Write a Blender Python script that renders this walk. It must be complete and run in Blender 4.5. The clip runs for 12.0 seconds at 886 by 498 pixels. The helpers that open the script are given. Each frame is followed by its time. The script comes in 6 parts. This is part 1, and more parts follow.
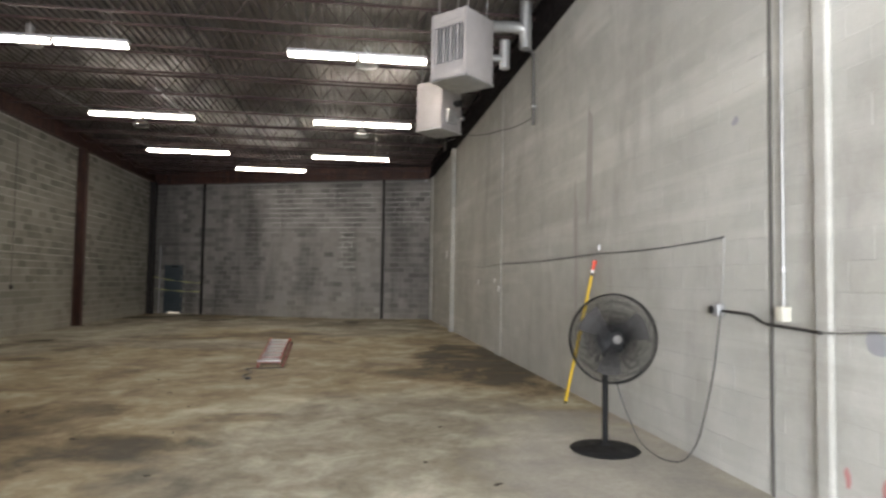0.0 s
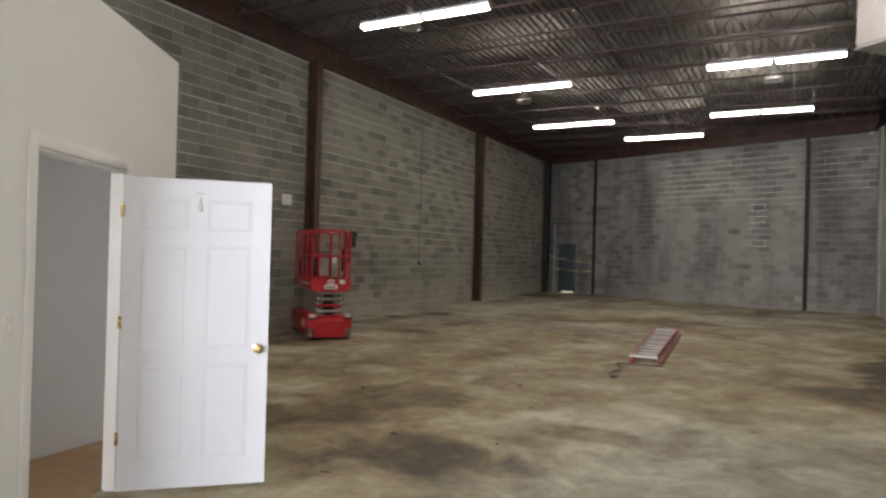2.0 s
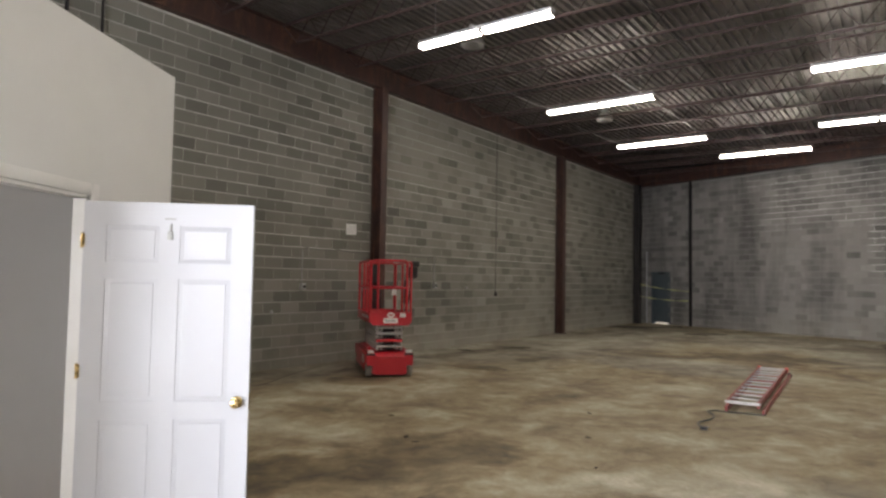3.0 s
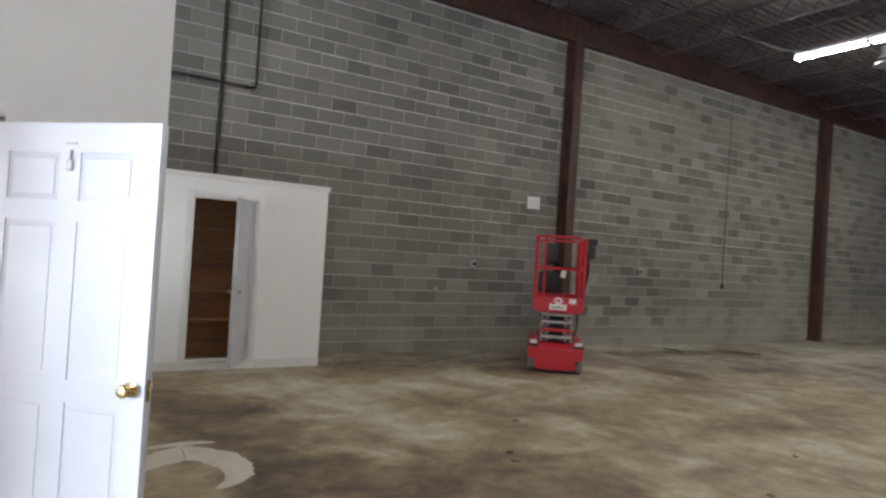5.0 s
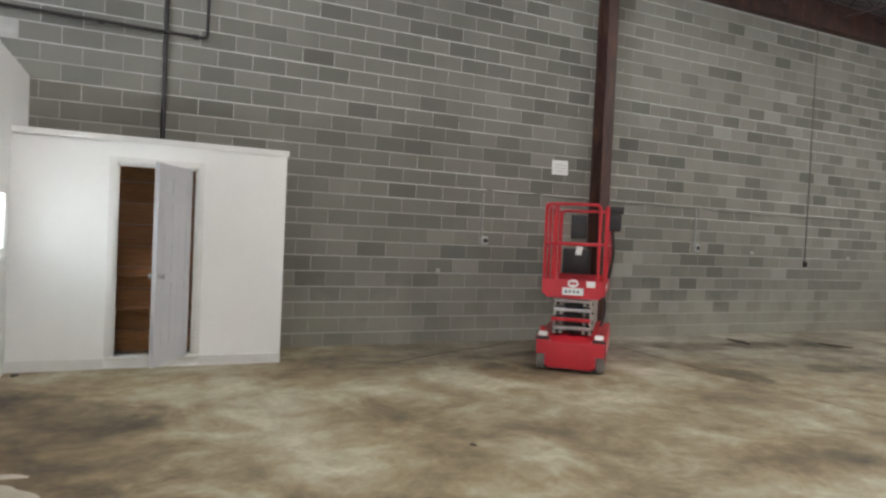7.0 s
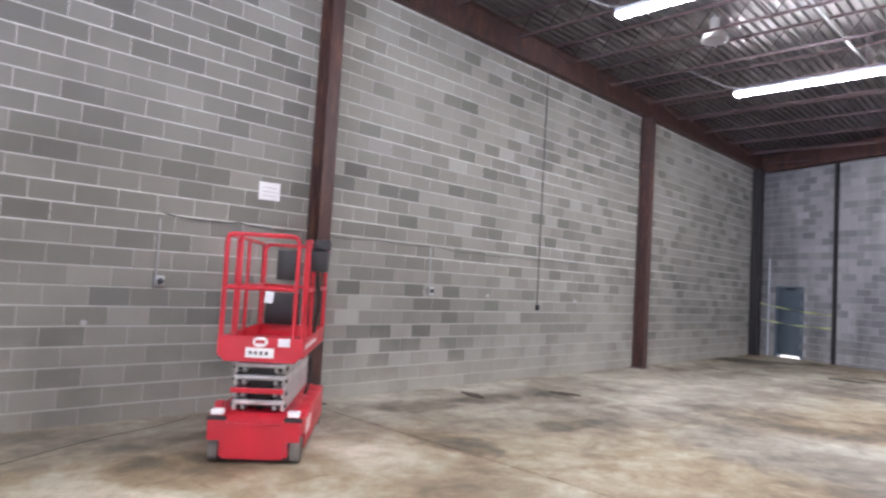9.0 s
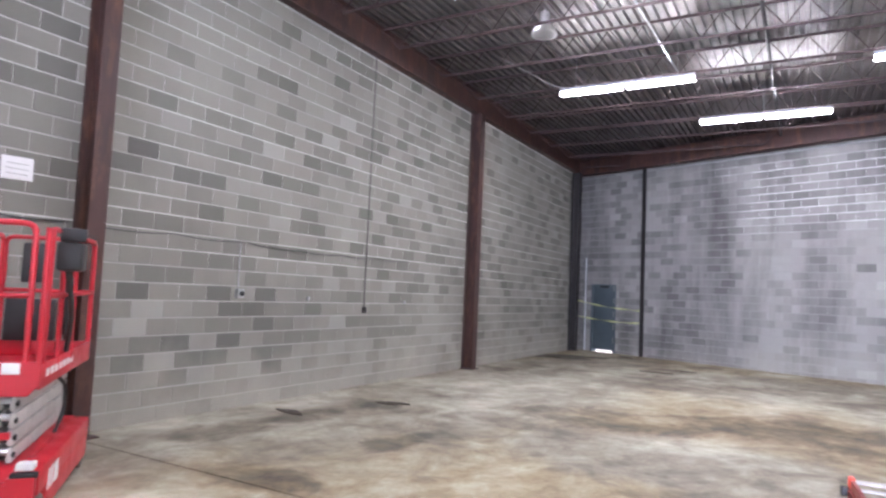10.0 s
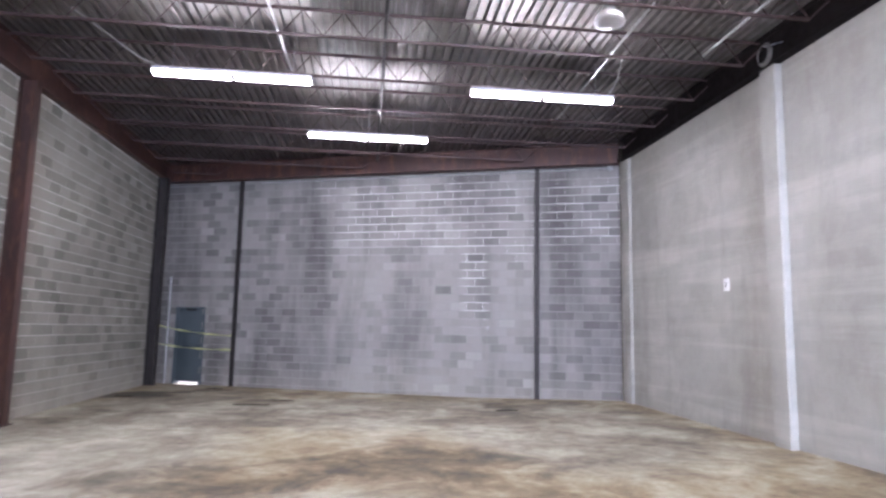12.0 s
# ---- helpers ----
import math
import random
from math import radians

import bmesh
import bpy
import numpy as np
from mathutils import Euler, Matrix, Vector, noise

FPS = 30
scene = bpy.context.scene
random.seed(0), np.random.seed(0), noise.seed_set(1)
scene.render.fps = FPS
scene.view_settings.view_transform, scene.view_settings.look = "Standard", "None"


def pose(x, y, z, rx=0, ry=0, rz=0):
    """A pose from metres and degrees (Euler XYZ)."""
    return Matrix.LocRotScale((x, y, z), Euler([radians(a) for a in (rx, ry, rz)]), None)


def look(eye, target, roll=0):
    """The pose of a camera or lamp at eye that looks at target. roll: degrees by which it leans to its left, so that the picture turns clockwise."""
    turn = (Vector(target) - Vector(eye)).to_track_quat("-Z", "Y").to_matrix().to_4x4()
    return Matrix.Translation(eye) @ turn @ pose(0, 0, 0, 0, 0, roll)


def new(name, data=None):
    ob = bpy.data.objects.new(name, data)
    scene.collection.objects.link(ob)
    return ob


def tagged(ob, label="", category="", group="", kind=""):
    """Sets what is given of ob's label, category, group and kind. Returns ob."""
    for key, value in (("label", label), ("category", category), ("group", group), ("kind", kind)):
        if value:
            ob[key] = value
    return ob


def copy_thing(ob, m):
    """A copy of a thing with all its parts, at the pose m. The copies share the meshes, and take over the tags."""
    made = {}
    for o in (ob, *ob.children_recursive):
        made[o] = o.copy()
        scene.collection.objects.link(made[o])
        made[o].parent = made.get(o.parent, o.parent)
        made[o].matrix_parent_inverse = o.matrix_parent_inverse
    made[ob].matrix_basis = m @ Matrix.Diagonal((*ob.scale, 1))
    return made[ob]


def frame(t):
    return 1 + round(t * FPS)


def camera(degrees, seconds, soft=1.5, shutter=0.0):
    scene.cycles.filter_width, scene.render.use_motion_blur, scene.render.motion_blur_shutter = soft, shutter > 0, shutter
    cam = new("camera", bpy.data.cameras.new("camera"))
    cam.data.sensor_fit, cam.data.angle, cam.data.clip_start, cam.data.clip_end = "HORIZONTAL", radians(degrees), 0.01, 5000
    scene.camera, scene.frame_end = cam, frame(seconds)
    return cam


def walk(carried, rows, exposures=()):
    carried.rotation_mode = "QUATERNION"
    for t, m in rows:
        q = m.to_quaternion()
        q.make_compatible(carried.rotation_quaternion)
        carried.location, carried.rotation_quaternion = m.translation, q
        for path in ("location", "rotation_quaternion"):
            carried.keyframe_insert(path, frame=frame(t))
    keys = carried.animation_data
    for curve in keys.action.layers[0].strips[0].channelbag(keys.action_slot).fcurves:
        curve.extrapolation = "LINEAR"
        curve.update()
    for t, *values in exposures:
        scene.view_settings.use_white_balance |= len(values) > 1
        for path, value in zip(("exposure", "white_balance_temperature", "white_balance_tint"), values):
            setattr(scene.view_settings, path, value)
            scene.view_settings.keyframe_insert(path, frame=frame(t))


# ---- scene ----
cam = camera(69.4, 12.0, soft=2.5, shutter=0.25)
# seconds, the eye, and the way it looks: yaw to the left from +y, pitch up, roll
ROWS = [
    (0, 0.168, 0.314, 1.636, -7.60, 2.81, 0.92),
    (0.5, 0.253, 0.732, 1.602, 2.71, 2.18, 1.41),
    (1, 0.340, 1.276, 1.605, 13.49, 0.65, 1.82),
    (1.5, 0.346, 1.837, 1.588, 19.90, -0.13, 1.41),
    (2, 0.368, 2.369, 1.609, 27.62, 0.32, 1.56),
    (2.5, 0.351, 2.857, 1.636, 31.64, 1.31, 1.20),
    (4.5, 0.372, 4.815, 1.628, 53.08, 3.54, 3.04),
    (5, 0.213, 5.281, 1.568, 58.14, 0.63, 3.63),
    (5.5, 0.126, 5.775, 1.532, 65.11, -0.89, 3.25),
    (6, -0.099, 6.206, 1.531, 67.92, -2.01, 2.84),
    (6.5, -0.335, 6.671, 1.511, 66.94, -1.92, 2.63),
    (8.5, -1.415, 8.287, 1.624, 53.69, 2.49, 3.50),
    (9, -1.711, 8.699, 1.619, 44.74, 3.11, 3.28),
    (9.5, -2.017, 9.138, 1.634, 36.67, 3.84, 3.02),
    (10, -2.238, 9.509, 1.619, 29.62, 3.98, 2.52),
    (10.5, -2.500, 9.953, 1.617, 24.64, 4.67, 2.34),
    (11, -2.625, 10.310, 1.655, 16.99, 4.63, 2.50),
    (11.5, -2.788, 10.659, 1.653, 3.83, 5.59, 2.01),
    (12, -2.904, 11.045, 1.657, -6.61, 7.12, 1.15),
]


def aim(x, y, z, yaw, pitch, roll):
    a, b = radians(yaw), radians(pitch)
    return look((x, y, z), (x - math.sin(a) * math.cos(b), y + math.cos(a) * math.cos(b), z + math.sin(b)), roll)


EXPOSURES = [(0.0, 0.25, 6850, 16), (1.0, 0.28, 6870, 16), (2.7, 0.36, 6900, 17), (4.5, 0.64, 6300, 18), (5.0, 0.62, 6150, 17), (5.5, 0.7, 6000, 17), (6.7, 1.0, 6150, 14), (8.5, 1.98, 5720, 25), (10.0, 2.03, 5580, 26), (12.0, 1.87, 5580, 28)]
walk(cam, [(t, aim(*row)) for t, *row in ROWS], EXPOSURES)

# ---- plan: x to the right, y down the hall, z up; the slab rises a little along the painted wall ----
XL, XR = -8.8, 3.2
YF = -4.0
DECK = 6.2


def floor_z(x, y):
    return 0.025 * max(0.0, x + 0.5)


# ---- world and large lights ----
world = bpy.data.worlds.new("world")
scene.world = world
world.use_nodes = True
wt = world.node_tree
sky = wt.nodes.new("ShaderNodeTexSky")
sky.sky_type, sky.sun_disc = "NISHITA", False
sky.sun_elevation, sky.sun_rotation = radians(36), radians(8)
wt.nodes["Background"].inputs["Strength"].default_value = 0.15
wt.links.new(sky.outputs["Color"], wt.nodes["Background"].inputs["Color"])
sun = new("sun", bpy.data.lights.new("sun", "SUN"))
sun.data.energy, sun.data.angle, sun.data.color = 3.0, radians(0.5), (1.0, 0.95, 0.87)
sun.matrix_world = look((5, 60, 25.7), (0, 25, 0))
# daylight of the dock opening behind the camera
bay = new("bay_daylight", bpy.data.lights.new("bay_daylight", "AREA"))
bay.data.shape, bay.data.size, bay.data.size_y = "RECTANGLE", 3.4, 3.7
bay.data.energy, bay.data.color = 1480, (0.82, 0.91, 1.0)
bay.matrix_world = look((-0.3, YF - 0.1, 1.95), (-0.3, 4, 1.85))
# daylight of the office behind its small window
officelight = new("office_daylight", bpy.data.lights.new("office_daylight", "AREA"))
officelight.data.shape, officelight.data.size, officelight.data.size_y = "RECTANGLE", 0.86, 0.6
officelight.data.energy, officelight.data.color = 5.0, (0.95, 1.0, 0.93)
officelight.matrix_world = look((-7.17, 5.745, 1.47), (-7.17, 7.2, 1.47))
# lamp added to brighten the office inside, set in an assumed front window
front = new("front_window_daylight", bpy.data.lights.new("front_window_daylight", "AREA"))
front.data.shape, front.data.size, front.data.size_y = "RECTANGLE", 1.5, 1.3
front.data.energy, front.data.color = 170, (0.92, 0.96, 1.0)
front.matrix_world = look((-3.4, YF - 0.1, 1.6), (-3.4, 4, 1.2))
TUBE = 33.5


# ---- materials ----
def material(name, rough=0.7, metal=0.0):
    m = bpy.data.materials.new(name)
    m.use_nodes = True
    b = m.node_tree.nodes["Principled BSDF"]
    b.inputs["Roughness"].default_value, b.inputs["Metallic"].default_value = rough, metal
    return m, m.node_tree, b


def node(nt, kind, **values):
    n = nt.nodes.new(kind)
    for k, v in values.items():
        n.inputs[k.replace("_", " ")].default_value = v
    return n


def where(nt, scale=(1, 1, 1), turn=0.0):
    g = nt.nodes.new("ShaderNodeNewGeometry")
    m = nt.nodes.new("ShaderNodeMapping")
    m.inputs["Scale"].default_value = scale
    m.inputs["Rotation"].default_value = (0, 0, turn)
    nt.links.new(g.outputs["Position"], m.inputs["Vector"])
    return m.outputs["Vector"]


def noise_of(nt, vec, scale, detail=6.0, rough=0.6, lo=0.3, hi=0.7, dist=0.0):
    n = node(nt, "ShaderNodeTexNoise", Scale=scale, Detail=detail, Roughness=rough, Distortion=dist)
    nt.links.new(vec, n.inputs["Vector"])
    r = node(nt, "ShaderNodeMapRange", From_Min=lo, From_Max=hi)
    nt.links.new(n.outputs["Fac"], r.inputs["Value"])
    return r.outputs["Result"]


def mixed(nt, fac, a, b, blend="MIX"):
    m = nt.nodes.new("ShaderNodeMix")
    m.data_type, m.blend_type = "RGBA", blend
    for sock, v in ((m.inputs["Factor"], fac), (m.inputs["A"], a), (m.inputs["B"], b)):
        if isinstance(v, (int, float)):
            sock.default_value = v
        elif isinstance(v, tuple):
            sock.default_value = (*v, 1)
        else:
            nt.links.new(v, sock)
    return m.outputs["Result"]


def maths(nt, op, a, b=0.0):
    m = nt.nodes.new("ShaderNodeMath")
    m.operation = op
    for i, v in enumerate((a, b)):
        if isinstance(v, (int, float)):
            m.inputs[i].default_value = v
        else:
            nt.links.new(v, m.inputs[i])
    return m.outputs["Value"]


def bump(nt, b, height, strength=0.3, distance=0.005):
    n = node(nt, "ShaderNodeBump", Strength=strength, Distance=distance)
    nt.links.new(height, n.inputs["Height"])
    nt.links.new(n.outputs["Normal"], b.inputs["Normal"])


def simple(name, colour, rough=0.6, metal=0.0, wear=(0.6, 0.6, 0.6), amount=0.25, scale=6.0, fine=120.0, relief=0.15):
    """Paint, metal or plastic with soft blotches and a fine grain."""
    m, nt, b = material(name, rough, metal)
    v = where(nt)
    big = noise_of(nt, v, scale, 5, 0.6, 0.35, 0.75)
    tiny = noise_of(nt, v, fine, 3, 0.6, 0.3, 0.7)
    dark = tuple(c * w for c, w in zip(colour, wear))
    c = mixed(nt, maths(nt, "MULTIPLY", big, amount), colour, dark)
    c = mixed(nt, maths(nt, "MULTIPLY", tiny, amount * 0.4), c, dark)
    nt.links.new(c, b.inputs["Base Color"])
    r = node(nt, "ShaderNodeMapRange", To_Min=max(0.05, rough - 0.1), To_Max=min(1, rough + 0.12))
    nt.links.new(big, r.inputs["Value"])
    nt.links.new(r.outputs["Result"], b.inputs["Roughness"])
    if relief:
        bump(nt, b, tiny, relief, 0.002)
    return m


def spot(nt, x, y, rx, ry, ragged):
    """1 inside a ragged oval stain, 0 outside."""
    g = nt.nodes.new("ShaderNodeNewGeometry")
    sub = nt.nodes.new("ShaderNodeVectorMath")
    sub.operation = "SUBTRACT"
    sub.inputs[1].default_value = (x, y, 0)
    nt.links.new(g.outputs["Position"], sub.inputs[0])
    mul = nt.nodes.new("ShaderNodeVectorMath")
    mul.operation = "MULTIPLY"
    mul.inputs[1].default_value = (1 / rx, 1 / ry, 0)
    nt.links.new(sub.outputs["Vector"], mul.inputs[0])
    ln = nt.nodes.new("ShaderNodeVectorMath")
    ln.operation = "LENGTH"
    nt.links.new(mul.outputs["Vector"], ln.inputs[0])
    d = maths(nt, "ADD", ln.outputs["Value"], maths(nt, "MULTIPLY", maths(nt, "SUBTRACT", ragged, 0.5), 0.55))
    r = node(nt, "ShaderNodeMapRange", From_Min=0.7, From_Max=1.1, To_Min=1.0, To_Max=0.0)
    nt.links.new(d, r.inputs["Value"])
    return r.outputs["Result"]


STAINS = ((2.5, 13.4, 1.2, 2.1), (2.8, 10.7, 0.7, 1.7), (1.5, 11.2, 0.9, 1.0), (-5.3, 6.7, 1.3, 0.75), (-6.2, 6.3, 0.9, 0.5), (-3.6, 7.1, 1.0, 0.7), (-3.1, 6.7, 0.5, 0.8), (-6.85, 11.0, 0.55, 0.6), (-7.85, 14.6, 0.45, 0.7), (-7.75, 15.9, 0.35, 0.6), (-6.1, 15.4, 0.3, 0.5), (-7.45, 17.2, 0.3, 0.4), (-8.2, 27.0, 0.9, 0.8), (-6.7, 28.3, 0.6, 0.5), (-5.1, 25.6, 0.6, 0.7), (0.1, 25.0, 0.5, 0.6), (-3.3, 8.3, 0.8, 0.9), (-6.3, 13.6, 0.6, 0.35), (-2.2, 19.2, 1.6, 1.0), (-4.8, 18.4, 1.6, 0.7), (-8.1, 22.9, 0.5, 0.5), (-1.1, 8.1, 0.5, 0.3), (-2.4, 6.9, 1.2, 0.5), (-3.3, 7.8, 1.0, 0.6))
WORN = ((-7.2, 7.4, 0.8, 0.5), (-4.75, 8.3, 1.0, 0.4), (-8.4, 17.0, 0.5, 5.5), (-6.0, 21.0, 2.6, 1.6), (-1.0, 8.7, 1.4, 0.9), (-6.2, 12.6, 0.9, 0.5), (-6.0, 8.0, 1.6, 0.4), (0.3, 5.2, 1.0, 1.0), (-0.6, 21.6, 2.6, 1.0), (-2.65, 8.4, 0.5, 1.1), (-3.1, 9.2, 0.8, 0.35), (0.7, 9.9, 0.8, 0.9), (-7.0, 12.7, 1.3, 0.6), (-6.9, 15.0, 0.8, 1.0), (-7.2, 19.0, 1.2, 1.6))
GREYED = ((0.7, 6.0, 2.6, 3.8), (-8.2, 14.5, 1.2, 6.0), (-7.0, 21.0, 2.6, 8.0), (0.5, 22.0, 2.6, 4.0), (-3.4, 16.6, 2.4, 1.3), (-3.0, 24.0, 5.0, 2.6))


def concrete_floor():
    m, nt, b = material("slab_concrete", 0.7)
    b.inputs["Specular IOR Level"].default_value = 0.3
    v = where(nt, (1, 0.85, 1), 0.35)
    v2 = where(nt, (1, 1, 1), -0.5)
    broad = noise_of(nt, v, 0.5, 6, 0.58, 0.3, 0.7, 0.5)
    cloud = noise_of(nt, v2, 1.1, 8, 0.64, 0.33, 0.67, 0.5)
    fleck = noise_of(nt, v, 4.2, 8, 0.68, 0.3, 0.7, 0.5)
    hue = noise_of(nt, v2, 0.42, 4, 0.5, 0.4, 0.62, 0.3)
    ragged = noise_of(nt, v2, 1.1, 7, 0.66, 0.25, 0.75, 0.5)
    speck = noise_of(nt, v2, 22, 5, 0.72, 0.42, 0.66)
    grain = noise_of(nt, v2, 180, 3, 0.6, 0.25, 0.75)
    # how worn and pale the slab is: 0 soaked brown, 1 chalky
    age = maths(nt, "ADD", maths(nt, "MULTIPLY", broad, 0.5), maths(nt, "ADD", maths(nt, "MULTIPLY", cloud, 0.72), maths(nt, "MULTIPLY", fleck, 0.38)))
    age = maths(nt, "ADD", maths(nt, "MULTIPLY", maths(nt, "SUBTRACT", age, 0.8), 0.78), 0.525)
    soaked = 0.0
    for x, y, rx, ry in STAINS:
        soaked = maths(nt, "MAXIMUM", spot(nt, x, y, rx, ry, ragged), soaked)
    age = maths(nt, "SUBTRACT", age, maths(nt, "MULTIPLY", soaked, 0.27))
    for x, y, rx, ry in WORN:
        age = maths(nt, "ADD", age, maths(nt, "MULTIPLY", spot(nt, x, y, rx, ry, ragged), 0.11))
    age = maths(nt, "SUBTRACT", age, maths(nt, "MULTIPLY", maths(nt, "MULTIPLY", spot(nt, 2.5, 12.6, 1.15, 3.0, ragged), maths(nt, "SUBTRACT", 1.3, cloud)), 0.42))
    ramp = nt.nodes.new("ShaderNodeValToRGB")
    stops = ((0.0, (0.045, 0.031, 0.014)), (0.25, (0.15, 0.106, 0.054)), (0.5, (0.284, 0.225, 0.128)), (0.7, (0.39, 0.349, 0.24)), (1.0, (0.58, 0.54, 0.425)))
    while len(ramp.color_ramp.elements) < len(stops):
        ramp.color_ramp.elements.new(0.5)
    for e, (at, col) in zip(ramp.color_ramp.elements, stops):
        e.position, e.color = at, (*col, 1)
    nt.links.new(age, ramp.inputs["Fac"])
    c = ramp.outputs["Color"]
    grey = maths(nt, "MULTIPLY", hue, 0.15)
    for x, y, rx, ry in GREYED:
        grey = maths(nt, "MAXIMUM", grey, maths(nt, "MULTIPLY", spot(nt, x, y, rx, ry, ragged), 0.6))
    bw = nt.nodes.new("ShaderNodeRGBToBW")
    nt.links.new(c, bw.inputs["Color"])
    cool = mixed(nt, 1.0, bw.outputs["Val"], (1.03, 1.0, 0.85), "MULTIPLY")
    c = mixed(nt, grey, c, cool)
    c = mixed(nt, maths(nt, "MULTIPLY", spot(nt, 2.5, 5.2, 1.3, 2.8, ragged), 0.5), c, (0.47, 0.46, 0.43))
    c = mixed(nt, maths(nt, "MULTIPLY", speck, 0.22), c, (0.12, 0.1, 0.07))
    c = mixed(nt, maths(nt, "MULTIPLY", grain, 0.1), c, (0.5, 0.48, 0.42))
    nt.links.new(c, b.inputs["Base Color"])
    r = node(nt, "ShaderNodeMapRange", To_Min=0.62, To_Max=0.85)
    nt.links.new(cloud, r.inputs["Value"])
    nt.links.new(r.outputs["Result"], b.inputs["Roughness"])
    bump(nt, b, maths(nt, "ADD", speck, grain), 0.12, 0.003)
    return m


def dusted(nt, v, c, amount=0.85):
    """Pale slab dust splashed over the foot of a wall."""
    sep = nt.nodes.new("ShaderNodeSeparateXYZ")
    nt.links.new(v, sep.inputs["Vector"])
    reach = maths(nt, "ADD", sep.outputs["Z"], maths(nt, "MULTIPLY", noise_of(nt, v, 1.2, 5, 0.62, 0.3, 0.7, 0.3), 0.7))
    dust = node(nt, "ShaderNodeMapRange", From_Min=0.05, From_Max=1.25, To_Min=1.0, To_Max=0.0)
    nt.links.new(reach, dust.inputs["Value"])
    return mixed(nt, maths(nt, "MULTIPLY", dust.outputs["Result"], amount), c, (0.45, 0.42, 0.355))


def block_material(name, light, dark, pale, spread=1.0, wash=0.5, tall=0.35, bands=0.55, sootscale=0.8, sooty=0.55, darker_y=None, dusty=0.85):
    """Hollow concrete blocks: every block its own grey, stained over several courses."""
    m, nt, b = material(name, 0.92)
    v = where(nt)
    vs = where(nt, (0.9, 0.9, tall))
    g = nt.nodes.new("ShaderNodeNewGeometry")
    o = nt.nodes.new("ShaderNodeObjectInfo")
    rnd = maths(nt, "FRACT", maths(nt, "ADD", g.outputs["Random Per Island"], o.outputs["Random"]))
    rnd2 = maths(nt, "FRACT", maths(nt, "MULTIPLY", rnd, 7.31))
    c = mixed(nt, maths(nt, "MULTIPLY", maths(nt, "POWER", rnd, 2.2), spread), light, dark)
    odd = maths(nt, "GREATER_THAN", rnd2, 0.93)
    c = mixed(nt, maths(nt, "MULTIPLY", odd, 0.5), c, pale)
    dusk = maths(nt, "LESS_THAN", rnd2, 0.06)
    c = mixed(nt, maths(nt, "MULTIPLY", dusk, 0.5), c, tuple(x * 0.65 for x in dark))
    stain = noise_of(nt, vs, bands, 5, 0.6, 0.42, 0.64, 0.4)
    c = mixed(nt, maths(nt, "MULTIPLY", stain, wash), c, pale)
    soot = noise_of(nt, vs, sootscale, 5, 0.6, 0.44, 0.66, 0.2)
    c = mixed(nt, maths(nt, "MULTIPLY", soot, sooty), c, tuple(x * 0.65 for x in dark))
    c = dusted(nt, v, c, dusty)
    # blocks turn darker along the wall around this y, with ragged ends
    if darker_y:
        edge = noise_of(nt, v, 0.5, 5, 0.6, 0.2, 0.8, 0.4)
        c = mixed(nt, maths(nt, "MULTIPLY", spot(nt, -8.8, darker_y, 50.0, 4.6, edge), 0.28), c, tuple(x * 0.8 for x in dark))
    pores = noise_of(nt, v, 95, 4, 0.7, 0.3, 0.7)
    c = mixed(nt, maths(nt, "MULTIPLY", pores, 0.3), c, tuple(x * 0.6 for x in dark))
    nt.links.new(c, b.inputs["Base Color"])
    bump(nt, b, pores, 0.5, 0.004)
    return m


def plain_concrete():
    m, nt, b = material("painted_concrete", 0.8)
    v = where(nt)
    vs = where(nt, (1, 1, 0.22))
    vh = where(nt, (1, 0.2, 3.2))
    g = nt.nodes.new("ShaderNodeNewGeometry")
    run = noise_of(nt, vs, 1.3, 6, 0.65, 0.5, 0.72, 0.4)
    cloud = noise_of(nt, v, 0.7, 5, 0.6, 0.35, 0.68, 0.3)
    band = noise_of(nt, vh, 0.8, 5, 0.6, 0.5, 0.7, 0.2)
    patch = noise_of(nt, v, 4.0, 6, 0.68, 0.45, 0.75, 0.2)
    pores = noise_of(nt, v, 70, 4, 0.7, 0.3, 0.75)
    c = mixed(nt, cloud, (0.468, 0.466, 0.428), (0.33, 0.328, 0.294))
    c = mixed(nt, maths(nt, "MULTIPLY", g.outputs["Random Per Island"], 0.4), c, (0.33, 0.327, 0.29))
    c = mixed(nt, maths(nt, "MULTIPLY", band, 0.6), c, (0.58, 0.575, 0.53))
    c = mixed(nt, maths(nt, "MULTIPLY", run, 0.6), c, (0.25, 0.235, 0.21))
    c = mixed(nt, maths(nt, "MULTIPLY", patch, 0.3), c, (0.54, 0.52, 0.49))
    c = mixed(nt, maths(nt, "MULTIPLY", pores, 0.22), c, (0.22, 0.21, 0.19))
    nt.links.new(c, b.inputs["Base Color"])
    bump(nt, b, maths(nt, "ADD", pores, patch), 0.35, 0.004)
    return m


